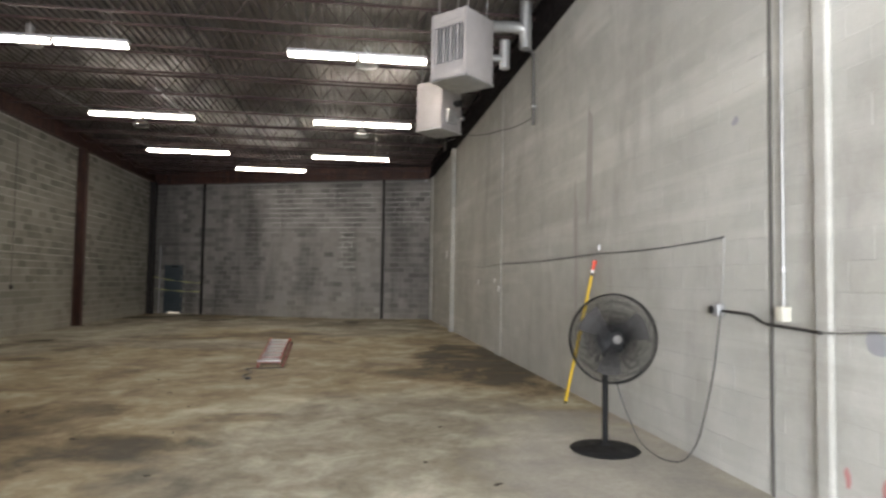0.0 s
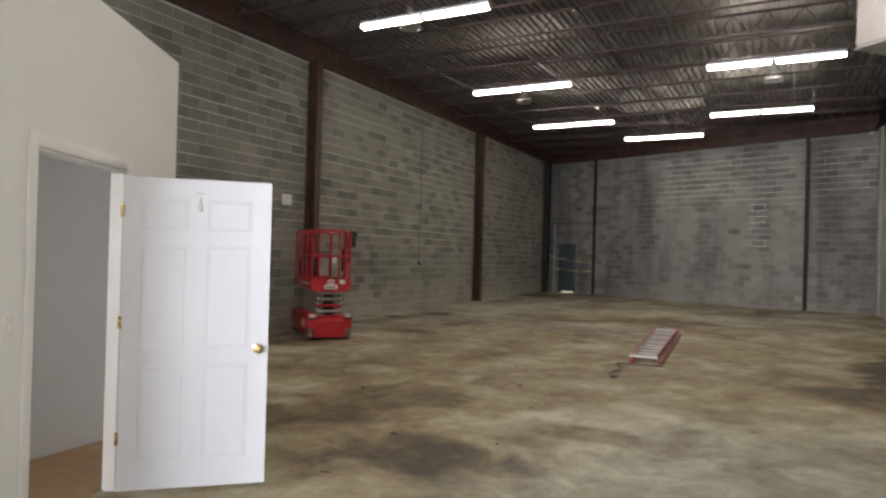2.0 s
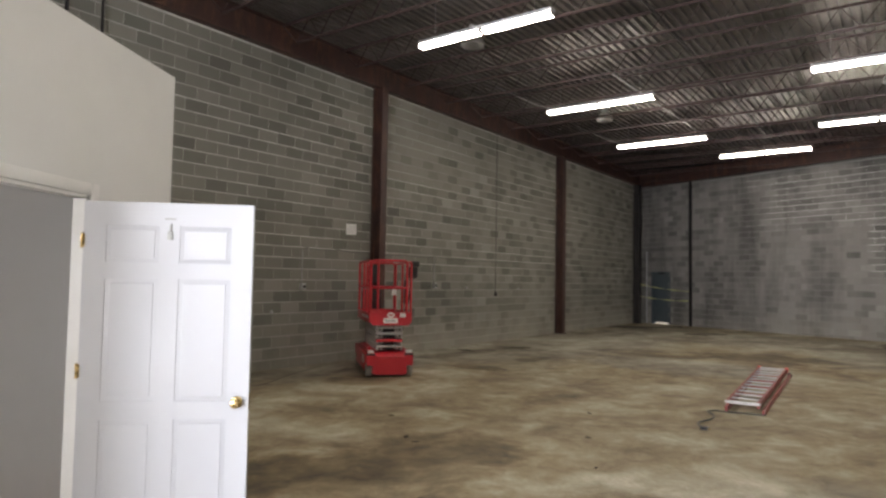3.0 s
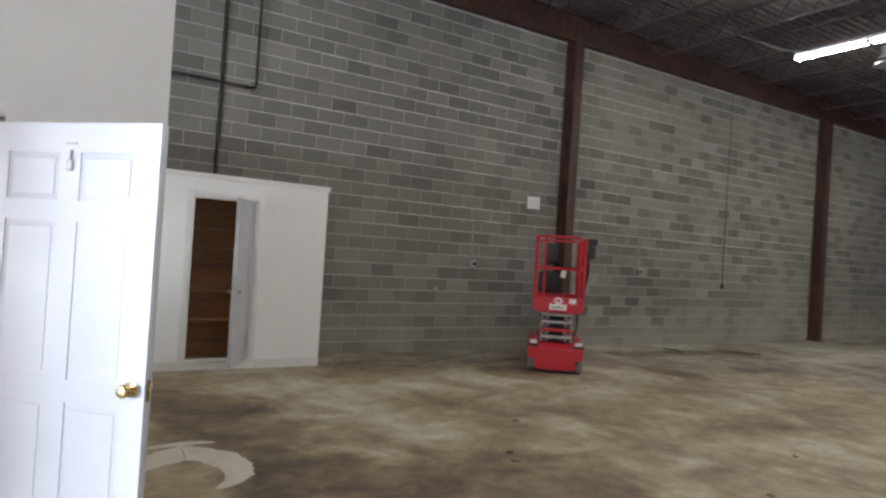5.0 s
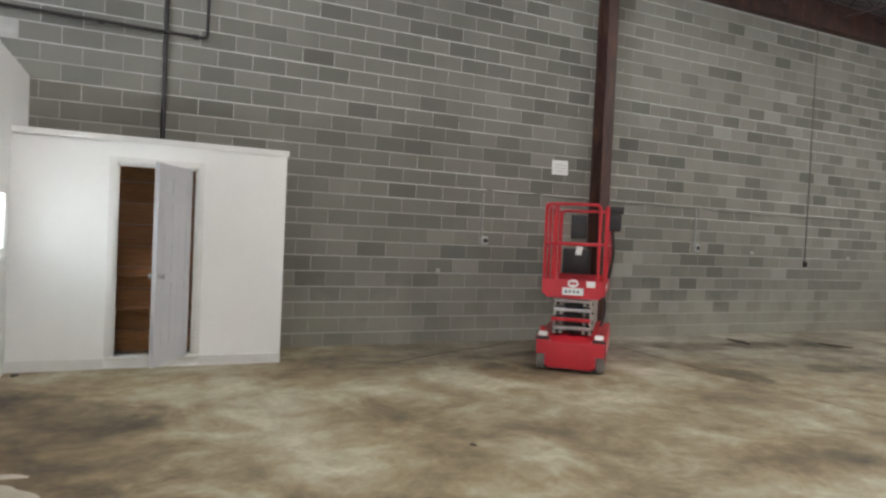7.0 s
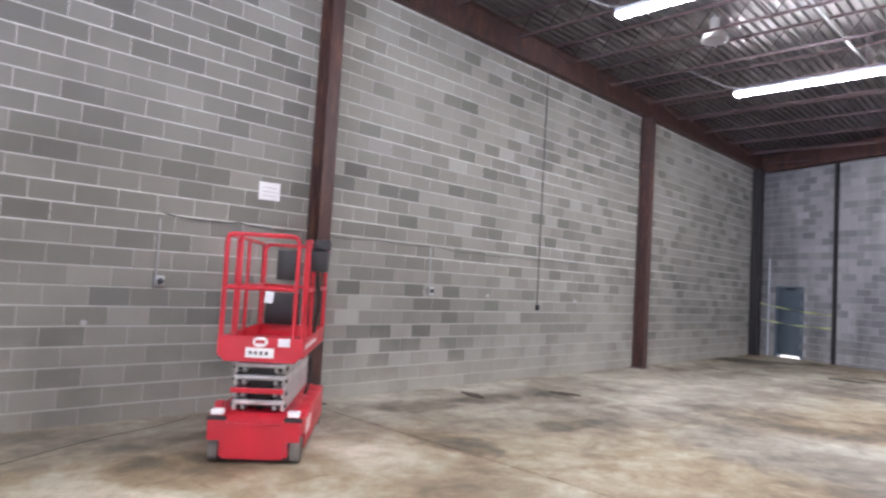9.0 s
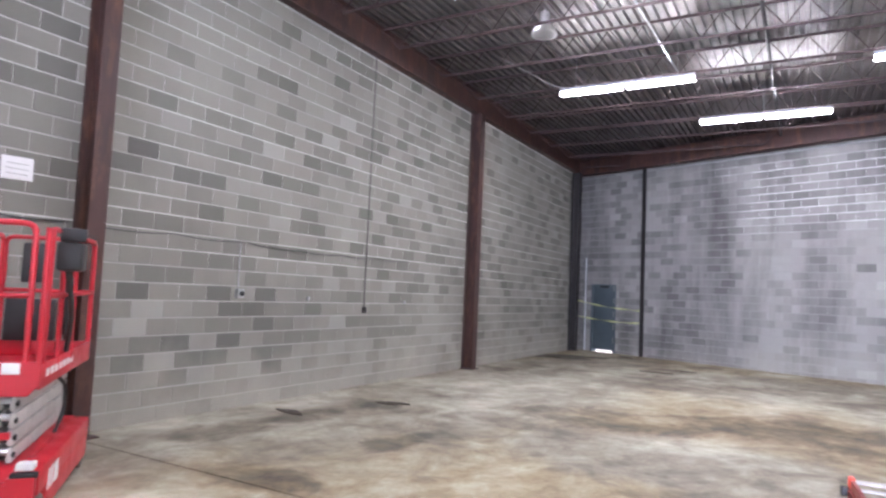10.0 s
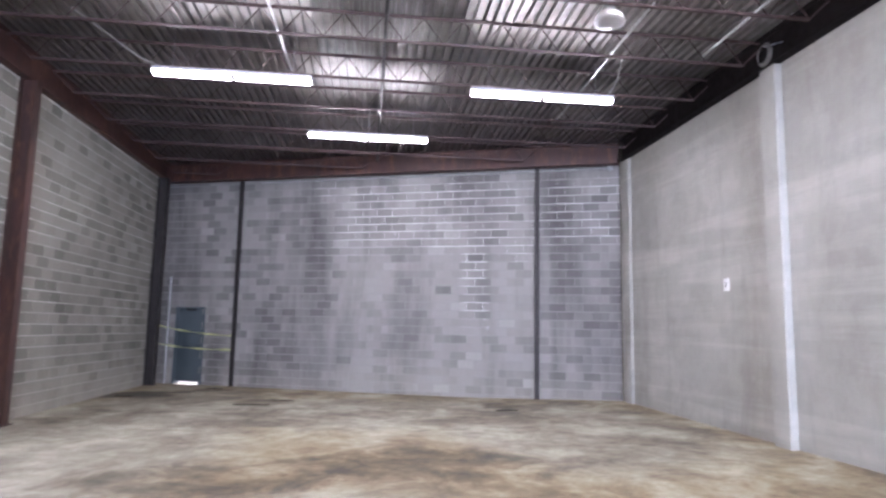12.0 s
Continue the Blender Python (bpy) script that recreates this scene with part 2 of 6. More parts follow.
def mortar_material(name, dull, bright, fade, only=(), lowest=None, dusty=0.85):
    """Struck joints, paler along some courses than along others; only names the patches, as x, z and half sizes, where salts whiten them."""
    m, nt, b = material(name, 0.95)
    v = where(nt)
    lit = noise_of(nt, where(nt, (0.35, 0.35, 2.2)), 0.9, 5, 0.6, 0.42, 0.62, 0.2)
    sep = nt.nodes.new("ShaderNodeSeparateXYZ")
    nt.links.new(v, sep.inputs["Vector"])
    edge = noise_of(nt, v, 0.9, 5, 0.6, 0.25, 0.75, 0.4)
    if only:
        there = 0.0
        for x, z, rx, rz in only:
            dx = maths(nt, "DIVIDE", maths(nt, "SUBTRACT", sep.outputs["X"], x), rx)
            dz = maths(nt, "DIVIDE", maths(nt, "SUBTRACT", sep.outputs["Z"], z), rz)
            far = maths(nt, "MAXIMUM", maths(nt, "ABSOLUTE", dx), maths(nt, "ABSOLUTE", dz))
            far = maths(nt, "ADD", far, maths(nt, "MULTIPLY", maths(nt, "SUBTRACT", edge, 0.5), 0.7))
            r = node(nt, "ShaderNodeMapRange", From_Min=0.75, From_Max=1.1, To_Min=1.0, To_Max=0.0)
            nt.links.new(far, r.inputs["Value"])
            there = maths(nt, "MAXIMUM", r.outputs["Result"], there)
        lit = maths(nt, "MULTIPLY", there, maths(nt, "ADD", maths(nt, "MULTIPLY", lit, 0.6), 0.4))
    if lowest:
        # splashed and rubbed grey near the slab
        r = node(nt, "ShaderNodeMapRange", From_Min=lowest, From_Max=lowest + 0.9)
        nt.links.new(maths(nt, "ADD", sep.outputs["Z"], maths(nt, "MULTIPLY", maths(nt, "SUBTRACT", edge, 0.5), 1.2)), r.inputs["Value"])
        lit = maths(nt, "MULTIPLY", lit, maths(nt, "ADD", maths(nt, "MULTIPLY", r.outputs["Result"], 0.85), 0.15))
    bits = noise_of(nt, v, 5, 5, 0.65, 0.35, 0.65)
    grit = noise_of(nt, v, 120, 3, 0.6, 0.3, 0.7)
    c = mixed(nt, lit, dull, bright)
    c = mixed(nt, maths(nt, "MULTIPLY", bits, fade), c, (0.24, 0.235, 0.215))
    c = mixed(nt, maths(nt, "MULTIPLY", grit, 0.3), c, (0.3, 0.29, 0.27))
    c = dusted(nt, v, c, dusty)
    nt.links.new(c, b.inputs["Base Color"])
    bump(nt, b, grit, 0.5, 0.003)
    return m


def rusty_steel():
    m, nt, b = material("oxide_red_steel", 0.6)
    v = where(nt)
    vs = where(nt, (1, 1, 0.3))
    blot = noise_of(nt, vs, 2.2, 6, 0.65, 0.4, 0.65, 0.3)
    rust = noise_of(nt, vs, 6, 6, 0.7, 0.5, 0.66, 0.2)
    tiny = noise_of(nt, v, 70, 3, 0.6, 0.3, 0.7)
    c = mixed(nt, blot, (0.066, 0.027, 0.021), (0.032, 0.0165, 0.014))
    c = mixed(nt, maths(nt, "MULTIPLY", rust, 0.75), c, (0.14, 0.062, 0.034))
    c = mixed(nt, maths(nt, "MULTIPLY", tiny, 0.25), c, (0.03, 0.016, 0.012))
    nt.links.new(c, b.inputs["Base Color"])
    bump(nt, b, maths(nt, "ADD", rust, tiny), 0.3, 0.002)
    return m


def wood(name, a, b_, scale=(1, 9, 9), rough=0.6):
    m, nt, b = material(name, rough)
    v = where(nt, scale)
    grain = noise_of(nt, v, 3.0, 8, 0.65, 0.3, 0.7, 1.2)
    blot = noise_of(nt, where(nt), 2.0, 4, 0.6, 0.35, 0.7)
    c = mixed(nt, grain, a, b_)
    c = mixed(nt, maths(nt, "MULTIPLY", blot, 0.35), c, tuple(x * 0.55 for x in b_))
    nt.links.new(c, b.inputs["Base Color"])
    bump(nt, b, grain, 0.2, 0.002)
    return m


def glowing(name, colour, strength):
    m, nt, b = material(name, 0.4)
    b.inputs["Base Color"].default_value = (0.9, 0.9, 0.9, 1)
    b.inputs["Emission Color"].default_value = (*colour, 1)
    b.inputs["Emission Strength"].default_value = strength
    return m


def glass(name, tint=(0.9, 0.95, 0.95), rough=0.05):
    m, nt, b = material(name, rough)
    b.inputs["Base Color"].default_value = (*tint, 1)
    b.inputs["Transmission Weight"].default_value = 1.0
    b.inputs["IOR"].default_value = 1.45
    return m


SLAB = concrete_floor()
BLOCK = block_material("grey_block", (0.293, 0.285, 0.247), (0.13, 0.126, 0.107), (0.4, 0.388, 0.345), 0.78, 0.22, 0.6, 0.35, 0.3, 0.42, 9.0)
BACKBLOCK = block_material("stained_block", (0.278, 0.268, 0.256), (0.135, 0.129, 0.125), (0.4, 0.386, 0.362), 1.0, 0.4, 0.16, 0.55, 0.8, 1.0, dusty=0.3)
PALEBLOCK = block_material("pale_block", (0.345, 0.336, 0.3), (0.3, 0.292, 0.26), (0.4, 0.388, 0.345), 0.5, 0.15, 0.6, 0.35, 0.3, 0.1)
DARKBLOCK = block_material("dark_block", (0.158, 0.154, 0.135), (0.12, 0.117, 0.103), (0.2, 0.19, 0.17), 0.5, 0.1, 0.6, 0.35, 0.3, 0.15)
MORTAR = mortar_material("mortar", (0.385, 0.377, 0.345), (0.72, 0.705, 0.655), 0.42, lowest=1.1)
BACKMORTAR = mortar_material("damp_mortar", (0.24, 0.237, 0.232), (0.95, 0.94, 0.92), 0.2, only=((-1.4, 4.5, 2.6, 0.95), (2.25, 4.55, 0.85, 0.85), (-0.3, 3.6, 0.35, 1.9)), dusty=0.3)
RENDERED = plain_concrete()
STEEL = rusty_steel()
DECKING = simple("galvanised_deck", (0.27, 0.255, 0.245), 0.42, 0.7, (0.35, 0.31, 0.27), 0.8, 0.9, 40, 0.2)
JOIST = simple("joist_paint", (0.058, 0.033, 0.031), 0.7, 0, (0.5, 0.5, 0.5), 0.5, 3, 60, 0.2)
DRYWALL = simple("white_drywall", (0.79, 0.795, 0.79), 0.75, 0, (0.86, 0.86, 0.85), 0.4, 1.3, 140, 0.12)
GLOSSWHITE = simple("white_door_paint", (0.55, 0.555, 0.59), 0.38, 0, (0.88, 0.88, 0.87), 0.3, 2.2, 160, 0.06)
BOARDWHITE = simple("white_closet_paint", (0.87, 0.875, 0.87), 0.7, 0, (0.9, 0.9, 0.89), 0.4, 1.3, 140, 0.12)
TRIMWHITE = simple("white_trim_paint", (0.78, 0.78, 0.77), 0.45, 0, (0.8, 0.79, 0.76), 0.4, 3, 120, 0.1)
BRASS = simple("polished_brass", (0.6, 0.43, 0.2), 0.28, 1.0, (0.7, 0.7, 0.6), 0.3, 30, 200, 0.0)
RED = simple("red_machine_paint", (0.55, 0.017, 0.03), 0.38, 0, (0.6, 0.6, 0.6), 0.4, 5, 90, 0.06)
BLACK = simple("black_plastic", (0.02, 0.02, 0.021), 0.45, 0, (0.6, 0.6, 0.6), 0.4, 8, 120, 0.1)
FANBLACK = simple("satin_black_enamel", (0.012, 0.012, 0.012), 0.65, 0, (0.7, 0.7, 0.7), 0.4, 8, 120, 0.1)
FANBLACK.node_tree.nodes["Principled BSDF"].inputs["Specular IOR Level"].default_value = 0.15
BLADE = simple("dull_grey_blade", (0.085, 0.08, 0.076), 0.8, 0, (0.7, 0.7, 0.7), 0.4, 8, 120, 0.1)
BLACKIRON = simple("black_iron", (0.025, 0.023, 0.022), 0.5, 0.3, (0.6, 0.6, 0.6), 0.4, 8, 120, 0.1)
ALU = simple("mill_aluminium", (0.68, 0.68, 0.67), 0.38, 0.85, (0.7, 0.7, 0.7), 0.4, 7, 120, 0.1)
GALV = simple("galvanised_steel", (0.55, 0.56, 0.56), 0.42, 0.8, (0.65, 0.65, 0.65), 0.5, 9, 90, 0.1)
CONDUIT = simple("grey_conduit", (0.42, 0.42, 0.41), 0.5, 0.4, (0.65, 0.65, 0.65), 0.5, 9, 90, 0.1)
ARMGREY = simple("pale_grey_lift_paint", (0.5, 0.49, 0.46), 0.45, 0.2, (0.65, 0.65, 0.65), 0.5, 9, 90, 0.1)
TYRE = simple("grey_solid_tyre", (0.25, 0.24, 0.215), 0.8, 0, (0.6, 0.6, 0.6), 0.5, 12, 120, 0.2)
LABEL = simple("white_label", (0.8, 0.8, 0.8), 0.5, 0, (0.85, 0.85, 0.85), 0.3, 12, 160, 0.0)
INK = simple("dark_print", (0.05, 0.05, 0.06), 0.6, 0, (0.8, 0.8, 0.8), 0.2, 12, 160, 0.0)
CABLE = simple("black_cable", (0.03, 0.03, 0.03), 0.5, 0, (0.7, 0.7, 0.7), 0.3, 12, 160, 0.0)
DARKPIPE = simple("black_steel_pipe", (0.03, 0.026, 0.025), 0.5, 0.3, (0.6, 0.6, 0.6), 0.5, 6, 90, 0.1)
# steel over the painted wall, darkened so its colour carries the shade
SHADED_STEEL = simple("shaded_steel", (0.014, 0.011, 0.011), 0.85, 0, (0.6, 0.6, 0.6), 0.5, 6, 90, 0.1)
SHADED_STEEL.node_tree.nodes["Principled BSDF"].inputs["Specular IOR Level"].default_value = 0.1
DIMPIPE = simple("dull_grey_pipe", (0.14, 0.135, 0.125), 0.6, 0.2, (0.6, 0.6, 0.6), 0.5, 9, 90, 0.1)
HEATER = simple("heater_enamel", (0.43, 0.41, 0.405), 0.45, 0.1, (0.75, 0.72, 0.68), 0.5, 4, 90, 0.06)
YELLOW = simple("yellow_fibreglass", (0.75, 0.5, 0.03), 0.45, 0, (0.75, 0.75, 0.7), 0.4, 9, 120, 0.05)
ORANGERED = simple("orange_red_plastic", (0.75, 0.09, 0.05), 0.45, 0, (0.7, 0.7, 0.7), 0.3, 9, 120, 0.05)
LADDER_RED = simple("red_fibreglass", (0.3, 0.048, 0.034), 0.5, 0, (0.6, 0.6, 0.6), 0.5, 7, 120, 0.1)
TREAD = simple("pale_ladder_tread", (0.52, 0.5, 0.485), 0.5, 0.3, (0.7, 0.7, 0.7), 0.5, 9, 120, 0.1)
BLUEDOOR = simple("blue_grey_door_paint", (0.07, 0.092, 0.105), 0.5, 0, (0.75, 0.75, 0.75), 0.4, 3, 120, 0.1)
PLY = wood("plywood_floor", (0.5, 0.33, 0.17), (0.38, 0.23, 0.11))
PLANK = wood("brown_planks", (0.5, 0.24, 0.09), (0.27, 0.12, 0.045), (9, 1, 9))
INNERWALL = simple("grey_white_inner_wall", (0.62, 0.61, 0.6), 0.8, 0, (0.9, 0.9, 0.88), 0.4, 1.5, 140, 0.1)
PALESPILL = simple("dried_white_compound", (0.55, 0.52, 0.44), 0.8, 0, (0.7, 0.68, 0.62), 0.6, 5, 90, 0.3)
DIRT = simple("dark_dirt", (0.06, 0.049, 0.034), 0.9, 0, (0.6, 0.6, 0.6), 0.6, 9, 60, 0.5)
TAPE = simple("yellow_green_tape", (0.5, 0.52, 0.25), 0.5, 0, (0.7, 0.7, 0.7), 0.4, 9, 90, 0.0)
SPRAY = simple("red_spray_paint", (0.42, 0.2, 0.185), 0.7, 0, (0.8, 0.8, 0.8), 0.4, 9, 90, 0.1)
SMUDGE = simple("grey_smudge", (0.27, 0.275, 0.29), 0.85, 0, (0.8, 0.8, 0.8), 0.5, 9, 90, 0.1)
RUNOFF = simple("run_off_stain", (0.33, 0.31, 0.285), 0.85, 0, (0.85, 0.85, 0.85), 0.6, 5, 90, 0.2)
CREAM = simple("cream_enamel", (0.6, 0.58, 0.5), 0.45, 0.1, (0.75, 0.73, 0.68), 0.5, 9, 90, 0.05)
GROUND = simple("outdoor_concrete", (0.4, 0.39, 0.37), 0.9, 0, (0.7, 0.7, 0.7), 0.5, 2, 60, 0.4)
GLOW = glowing("fluorescent_tube", (1.0, 0.96, 0.86), TUBE)
PANE = glass("window_glass")
DOME = glass("clear_dome", (0.86, 0.87, 0.88), 0.3)


# ---- mesh helpers ----
def box(bm, lo, hi, bevel=0.0, m=None):
    c = [(a + b) / 2 for a, b in zip(lo, hi)]
    s = [max(1e-4, b - a) for a, b in zip(lo, hi)]
    r = bmesh.ops.create_cube(bm, size=1.0, matrix=(m or Matrix()) @ Matrix.Translation(c) @ Matrix.Diagonal((*s, 1)))
    if bevel:
        es = list({e for v in r["verts"] for e in v.link_edges})
        bmesh.ops.bevel(bm, geom=es, offset=bevel, segments=2, affect="EDGES", profile=0.5)
    return bm


def boxes(*specs, bevel=0.0, m=None):
    bm = bmesh.new()
    for lo, hi in specs:
        box(bm, lo, hi, bevel, m)
    return bm


def cyl(bm, p, q, r1, r2=None, n=16, caps=True):
    p, q = Vector(p), Vector(q)
    m = Matrix.Translation((p + q) / 2) @ (q - p).to_track_quat("Z", "Y").to_matrix().to_4x4()
    bmesh.ops.create_cone(bm, cap_ends=caps, segments=n, radius1=r1, radius2=r1 if r2 is None else r2, depth=(q - p).length, matrix=m)
    return bm


def tube(bm, points, r, n=8, closed=False):
    """A round bar along a line of points."""
    ps = [Vector(p) for p in points]
    rings = []
    ref = None
    k = len(ps)
    for i, p in enumerate(ps):
        a = ps[(i - 1) % k] if (i or closed) else ps[0]
        b = ps[(i + 1) % k] if (i < k - 1 or closed) else ps[-1]
        d = (b - a).normalized()
        if ref is None:
            ref = d.orthogonal().normalized()
        ref = (ref - d * ref.dot(d)).normalized()
        s = d.cross(ref)
        rings.append([bm.verts.new(p + ref * (r * math.cos(2 * math.pi * j / n)) + s * (r * math.sin(2 * math.pi * j / n))) for j in range(n)])
    for i in range(k if closed else k - 1):
        u, w = rings[i], rings[(i + 1) % k]
        for j in range(n):
            bm.faces.new((u[j], u[(j + 1) % n], w[(j + 1) % n], w[j]))
    if not closed:
        bm.faces.new(list(reversed(rings[0])))
        bm.faces.new(rings[-1])
    return bm


def lathe(bm, profile, n=24, m=None):
    """Turns (radius, z) pairs round z."""
    m = m or Matrix()
    rings = [[bm.verts.new(m @ Vector((r * math.cos(2 * math.pi * j / n), r * math.sin(2 * math.pi * j / n), z))) for j in range(n)] for r, z in profile]
    for u, w in zip(rings, rings[1:]):
        for j in range(n):
            bm.faces.new((u[j], u[(j + 1) % n], w[(j + 1) % n], w[j]))
    return bm


def rounded(points, radius=0.06, steps=4):
    """The corners of a line of points, rounded off."""
    ps = [Vector(p) for p in points]
    out = [ps[0]]
    for a, b, c in zip(ps, ps[1:], ps[2:]):
        u, w = (a - b), (c - b)
        r = min(radius, u.length * 0.45, w.length * 0.45)
        p, q = b + u.normalized() * r, b + w.normalized() * r
        out += [p.lerp(b, k / steps).lerp(b.lerp(q, k / steps), k / steps) for k in range(steps + 1)]
    return out + [ps[-1]]


def sag(points, drop, steps=8):
    out = []
    for a, b in zip(points, points[1:]):
        a, b = Vector(a), Vector(b)
        for k in range(steps):
            t = k / steps
            p = a.lerp(b, t)
            p.z -= drop * 4 * t * (1 - t)
            out.append(p)
    return out + [Vector(points[-1])]


def finish(name, bm, mat, smooth=None):
    me = bpy.data.meshes.new(name)
    bmesh.ops.recalc_face_normals(bm, faces=bm.faces)
    if smooth:
        for f in bm.faces:
            f.smooth = True
        for e in bm.edges:
            e.smooth = len(e.link_faces) == 2 and e.calc_face_angle(0) < radians(smooth)
    bm.to_mesh(me)
    bm.free()
    me.materials.append(mat)
    return me


def part(name, bm, mat, parent, label="", smooth=40):
    ob = new(name, finish(name, bm, mat, smooth))
    ob.parent = parent
    return tagged(ob, label) if label else ob


def thing(name, m, label, category, group="", kind=""):
    ob = new(name)
    ob.empty_display_size = 0.1
    ob.matrix_world = m
    return tagged(ob, label, category, group, kind)


def solid(name, bm, mat, label="", category="", kind="structure", smooth=None):
    return tagged(new(name, finish(name, bm, mat, smooth)), label, category, "", kind)


# ---- structure ----
def panel(bm, x0, x1, y0, y1, depth=0.2, lift=0.0):
    c = [(x0, y0), (x1, y0), (x1, y1), (x0, y1)]
    top = [bm.verts.new((x, y, floor_z(x, y) + lift)) for x, y in c]
    low = [bm.verts.new((x, y, floor_z(x, y) - depth)) for x, y in c]
    bm.faces.new(top)
    bm.faces.new(list(reversed(low)))
    for i in range(4):
        bm.faces.new((top[i], low[i], low[(i + 1) % 4], top[(i + 1) % 4]))


def prism(bm, plan, z0, z1):
    """An upright block over a plan of (x, y) corners; z0 and z1 are numbers or functions of x, y."""
    f0 = z0 if callable(z0) else (lambda x, y: z0)
    f1 = z1 if callable(z1) else (lambda x, y: z1)
    low = [bm.verts.new((x, y, f0(x, y))) for x, y in plan]
    top = [bm.verts.new((x, y, f1(x, y))) for x, y in plan]
    n = len(plan)
    bm.faces.new(list(reversed(low)))
    bm.faces.new(top)
    for i in range(n):
        bm.faces.new((low[i], low[(i + 1) % n], top[(i + 1) % n], top[i]))


ground = bmesh.new()
bmesh.ops.create_grid(ground, x_segments=8, y_segments=8, size=400, matrix=Matrix.Translation((0, 0, -0.62)))
solid("ground", ground, GROUND, "pale concrete yard outside the building", "ground")

bm = bmesh.new()
JY = (13.42, 22.12)
xs = [XL - 0.3, -0.5, XR + 0.3]
ys = [YF - 0.3, *JY, 32.5]
for xa, xb in zip(xs, xs[1:]):
    for ya, yb in zip(ys, ys[1:]):
        panel(bm, xa, xb, ya + 0.012, yb - 0.012)
for xa, xb in zip(xs, xs[1:]):
    panel(bm, xa, xb, ys[0], ys[-1], 0.4, -0.02)
solid("floor", bm, SLAB, "stained brown and grey concrete slab with control joints", "floor")

for k, yj in enumerate(JY):
    bm = bmesh.new()
    for xa, xb in ((XL, -0.5), (-0.5, XR)):
        panel(bm, xa, xb, yj - 0.0118, yj + 0.0118, 0.012, -0.006)
    solid("trim_floor_joint", bm, DIRT, "dark dirt-filled joint across the slab", "joint")

# left wall: mortar bed behind the blocks
WT = 5.69
bm = bmesh.new()
box(bm, (XL - 0.3, YF - 0.3, -0.6), (XL - 0.003, 31.0, WT))
wall_left = solid("wall_west", bm, MORTAR, "unpainted grey concrete block wall with flush mortar joints", "wall")
# right wall, smooth
bm = bmesh.new()
box(bm, (XR + 0.0025, YF - 0.3, -0.6), (XR + 0.3, 25.6, DECK))
wall_right = solid("wall_east", bm, RENDERED, "pale grey painted masonry wall, worn and streaked", "wall")


# back wall, at an angle across the hall, with the door opening
BDIR = Vector((-0.9332, 0.3593, 0)).normalized()
BROT = math.degrees(math.atan2(BDIR.y, BDIR.x)) - 180
BORG = Vector((XR, 25.49, 0))
BM = Matrix.Translation(BORG) @ pose(0, 0, 0, 0, 0, BROT)   # local x runs from the right corner to the left as -x


def on_back(u, z, out=0.0):
    """A place on the back wall, u metres from its right end."""
    return BM @ Vector((-u, -out, z))


BT = 5.66
D0, D1, DTOP, DSILL = 11.33, 12.26, 2.08, 0.07
UEND = 12.9
bm = bmesh.new()
for u0, u1, z0, z1 in ((-0.4, D0, -0.8, None), (D1, UEND + 0.3, -0.8, None), (D0, D1, DTOP, None)):
    pts = [(-u0, 0.003), (-u1, 0.003), (-u1, 0.3), (-u0, 0.3)]
    prism(bm, pts, z0, BT)
bm.transform(BM)
wall_back = solid("wall_north", bm, BACKMORTAR, "damp-stained grey concrete block wall with a steel door", "wall")

# front wall behind the start of the walk, with the dock opening
bm = bmesh.new()
# the smaller opening is assumed, cut to let the office lamp through
for x0, x1, z0, z1 in ((XL - 0.3, -4.2, -0.6, DECK), (-4.2, -2.6, -0.6, 0.9), (-4.2, -2.6, 2.3, DECK), (-2.6, -2.1, -0.6, DECK), (1.5, XR + 0.3, -0.6, DECK), (-2.1, 1.5, 3.9, DECK)):
    box(bm, (x0, YF - 0.3, z0), (x1, YF, z1))
solid("wall_south", bm, BLOCK, "grey block wall around the dock opening", "wall")

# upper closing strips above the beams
# added strip; its near-black colour stands for the shade above the beam
solid("trim_fascia_1", boxes(((XR - 0.06, YF, 6.0), (XR - 0.01, 25.3, DECK - 0.002))), SHADED_STEEL, "added dark closing strip over the painted wall, shade in its colour", "trim")
bm = boxes(((XL - 0.3, YF, 6.15), (XL - 0.02, 31.0, DECK + 0.1)))
prism(bm, [tuple((BM @ Vector((0.3, 0.05, 0)))[:2]), tuple((BM @ Vector((-13.3, 0.05, 0)))[:2]), tuple((BM @ Vector((-13.3, 0.3, 0)))[:2]), tuple((BM @ Vector((0.3, 0.3, 0)))[:2])], BT, DECK + 0.1)
solid("trim_fascia_2", bm, STEEL, "dark oxide-red closing strip under the roof", "trim")

# ceiling: trapezoid steel deck, ribs along the hall
bm = bmesh.new()
prof = []
x = XL - 0.3
while x < XR + 0.3:
    prof += [(x, 0.0), (x + 0.05, 0.0), (x + 0.062, 0.06), (x + 0.1404, 0.06)]
    x += 0.1524
rows = []
for y in (YF - 0.3, 31.5):
    rows.append([bm.verts.new((px, y, DECK + pz)) for px, pz in prof])
for i in range(len(prof) - 1):
    bm.faces.new((rows[0][i], rows[0][i + 1], rows[1][i + 1], rows[1][i]))
up = bmesh.ops.extrude_face_region(bm, geom=list(bm.faces))
bmesh.ops.translate(bm, verts=[v for v in up["geom"] if isinstance(v, bmesh.types.BMVert)], vec=(0, 0, 0.07))
solid("ceiling", bm, DECKING, "ribbed galvanised steel roof deck", "ceiling")


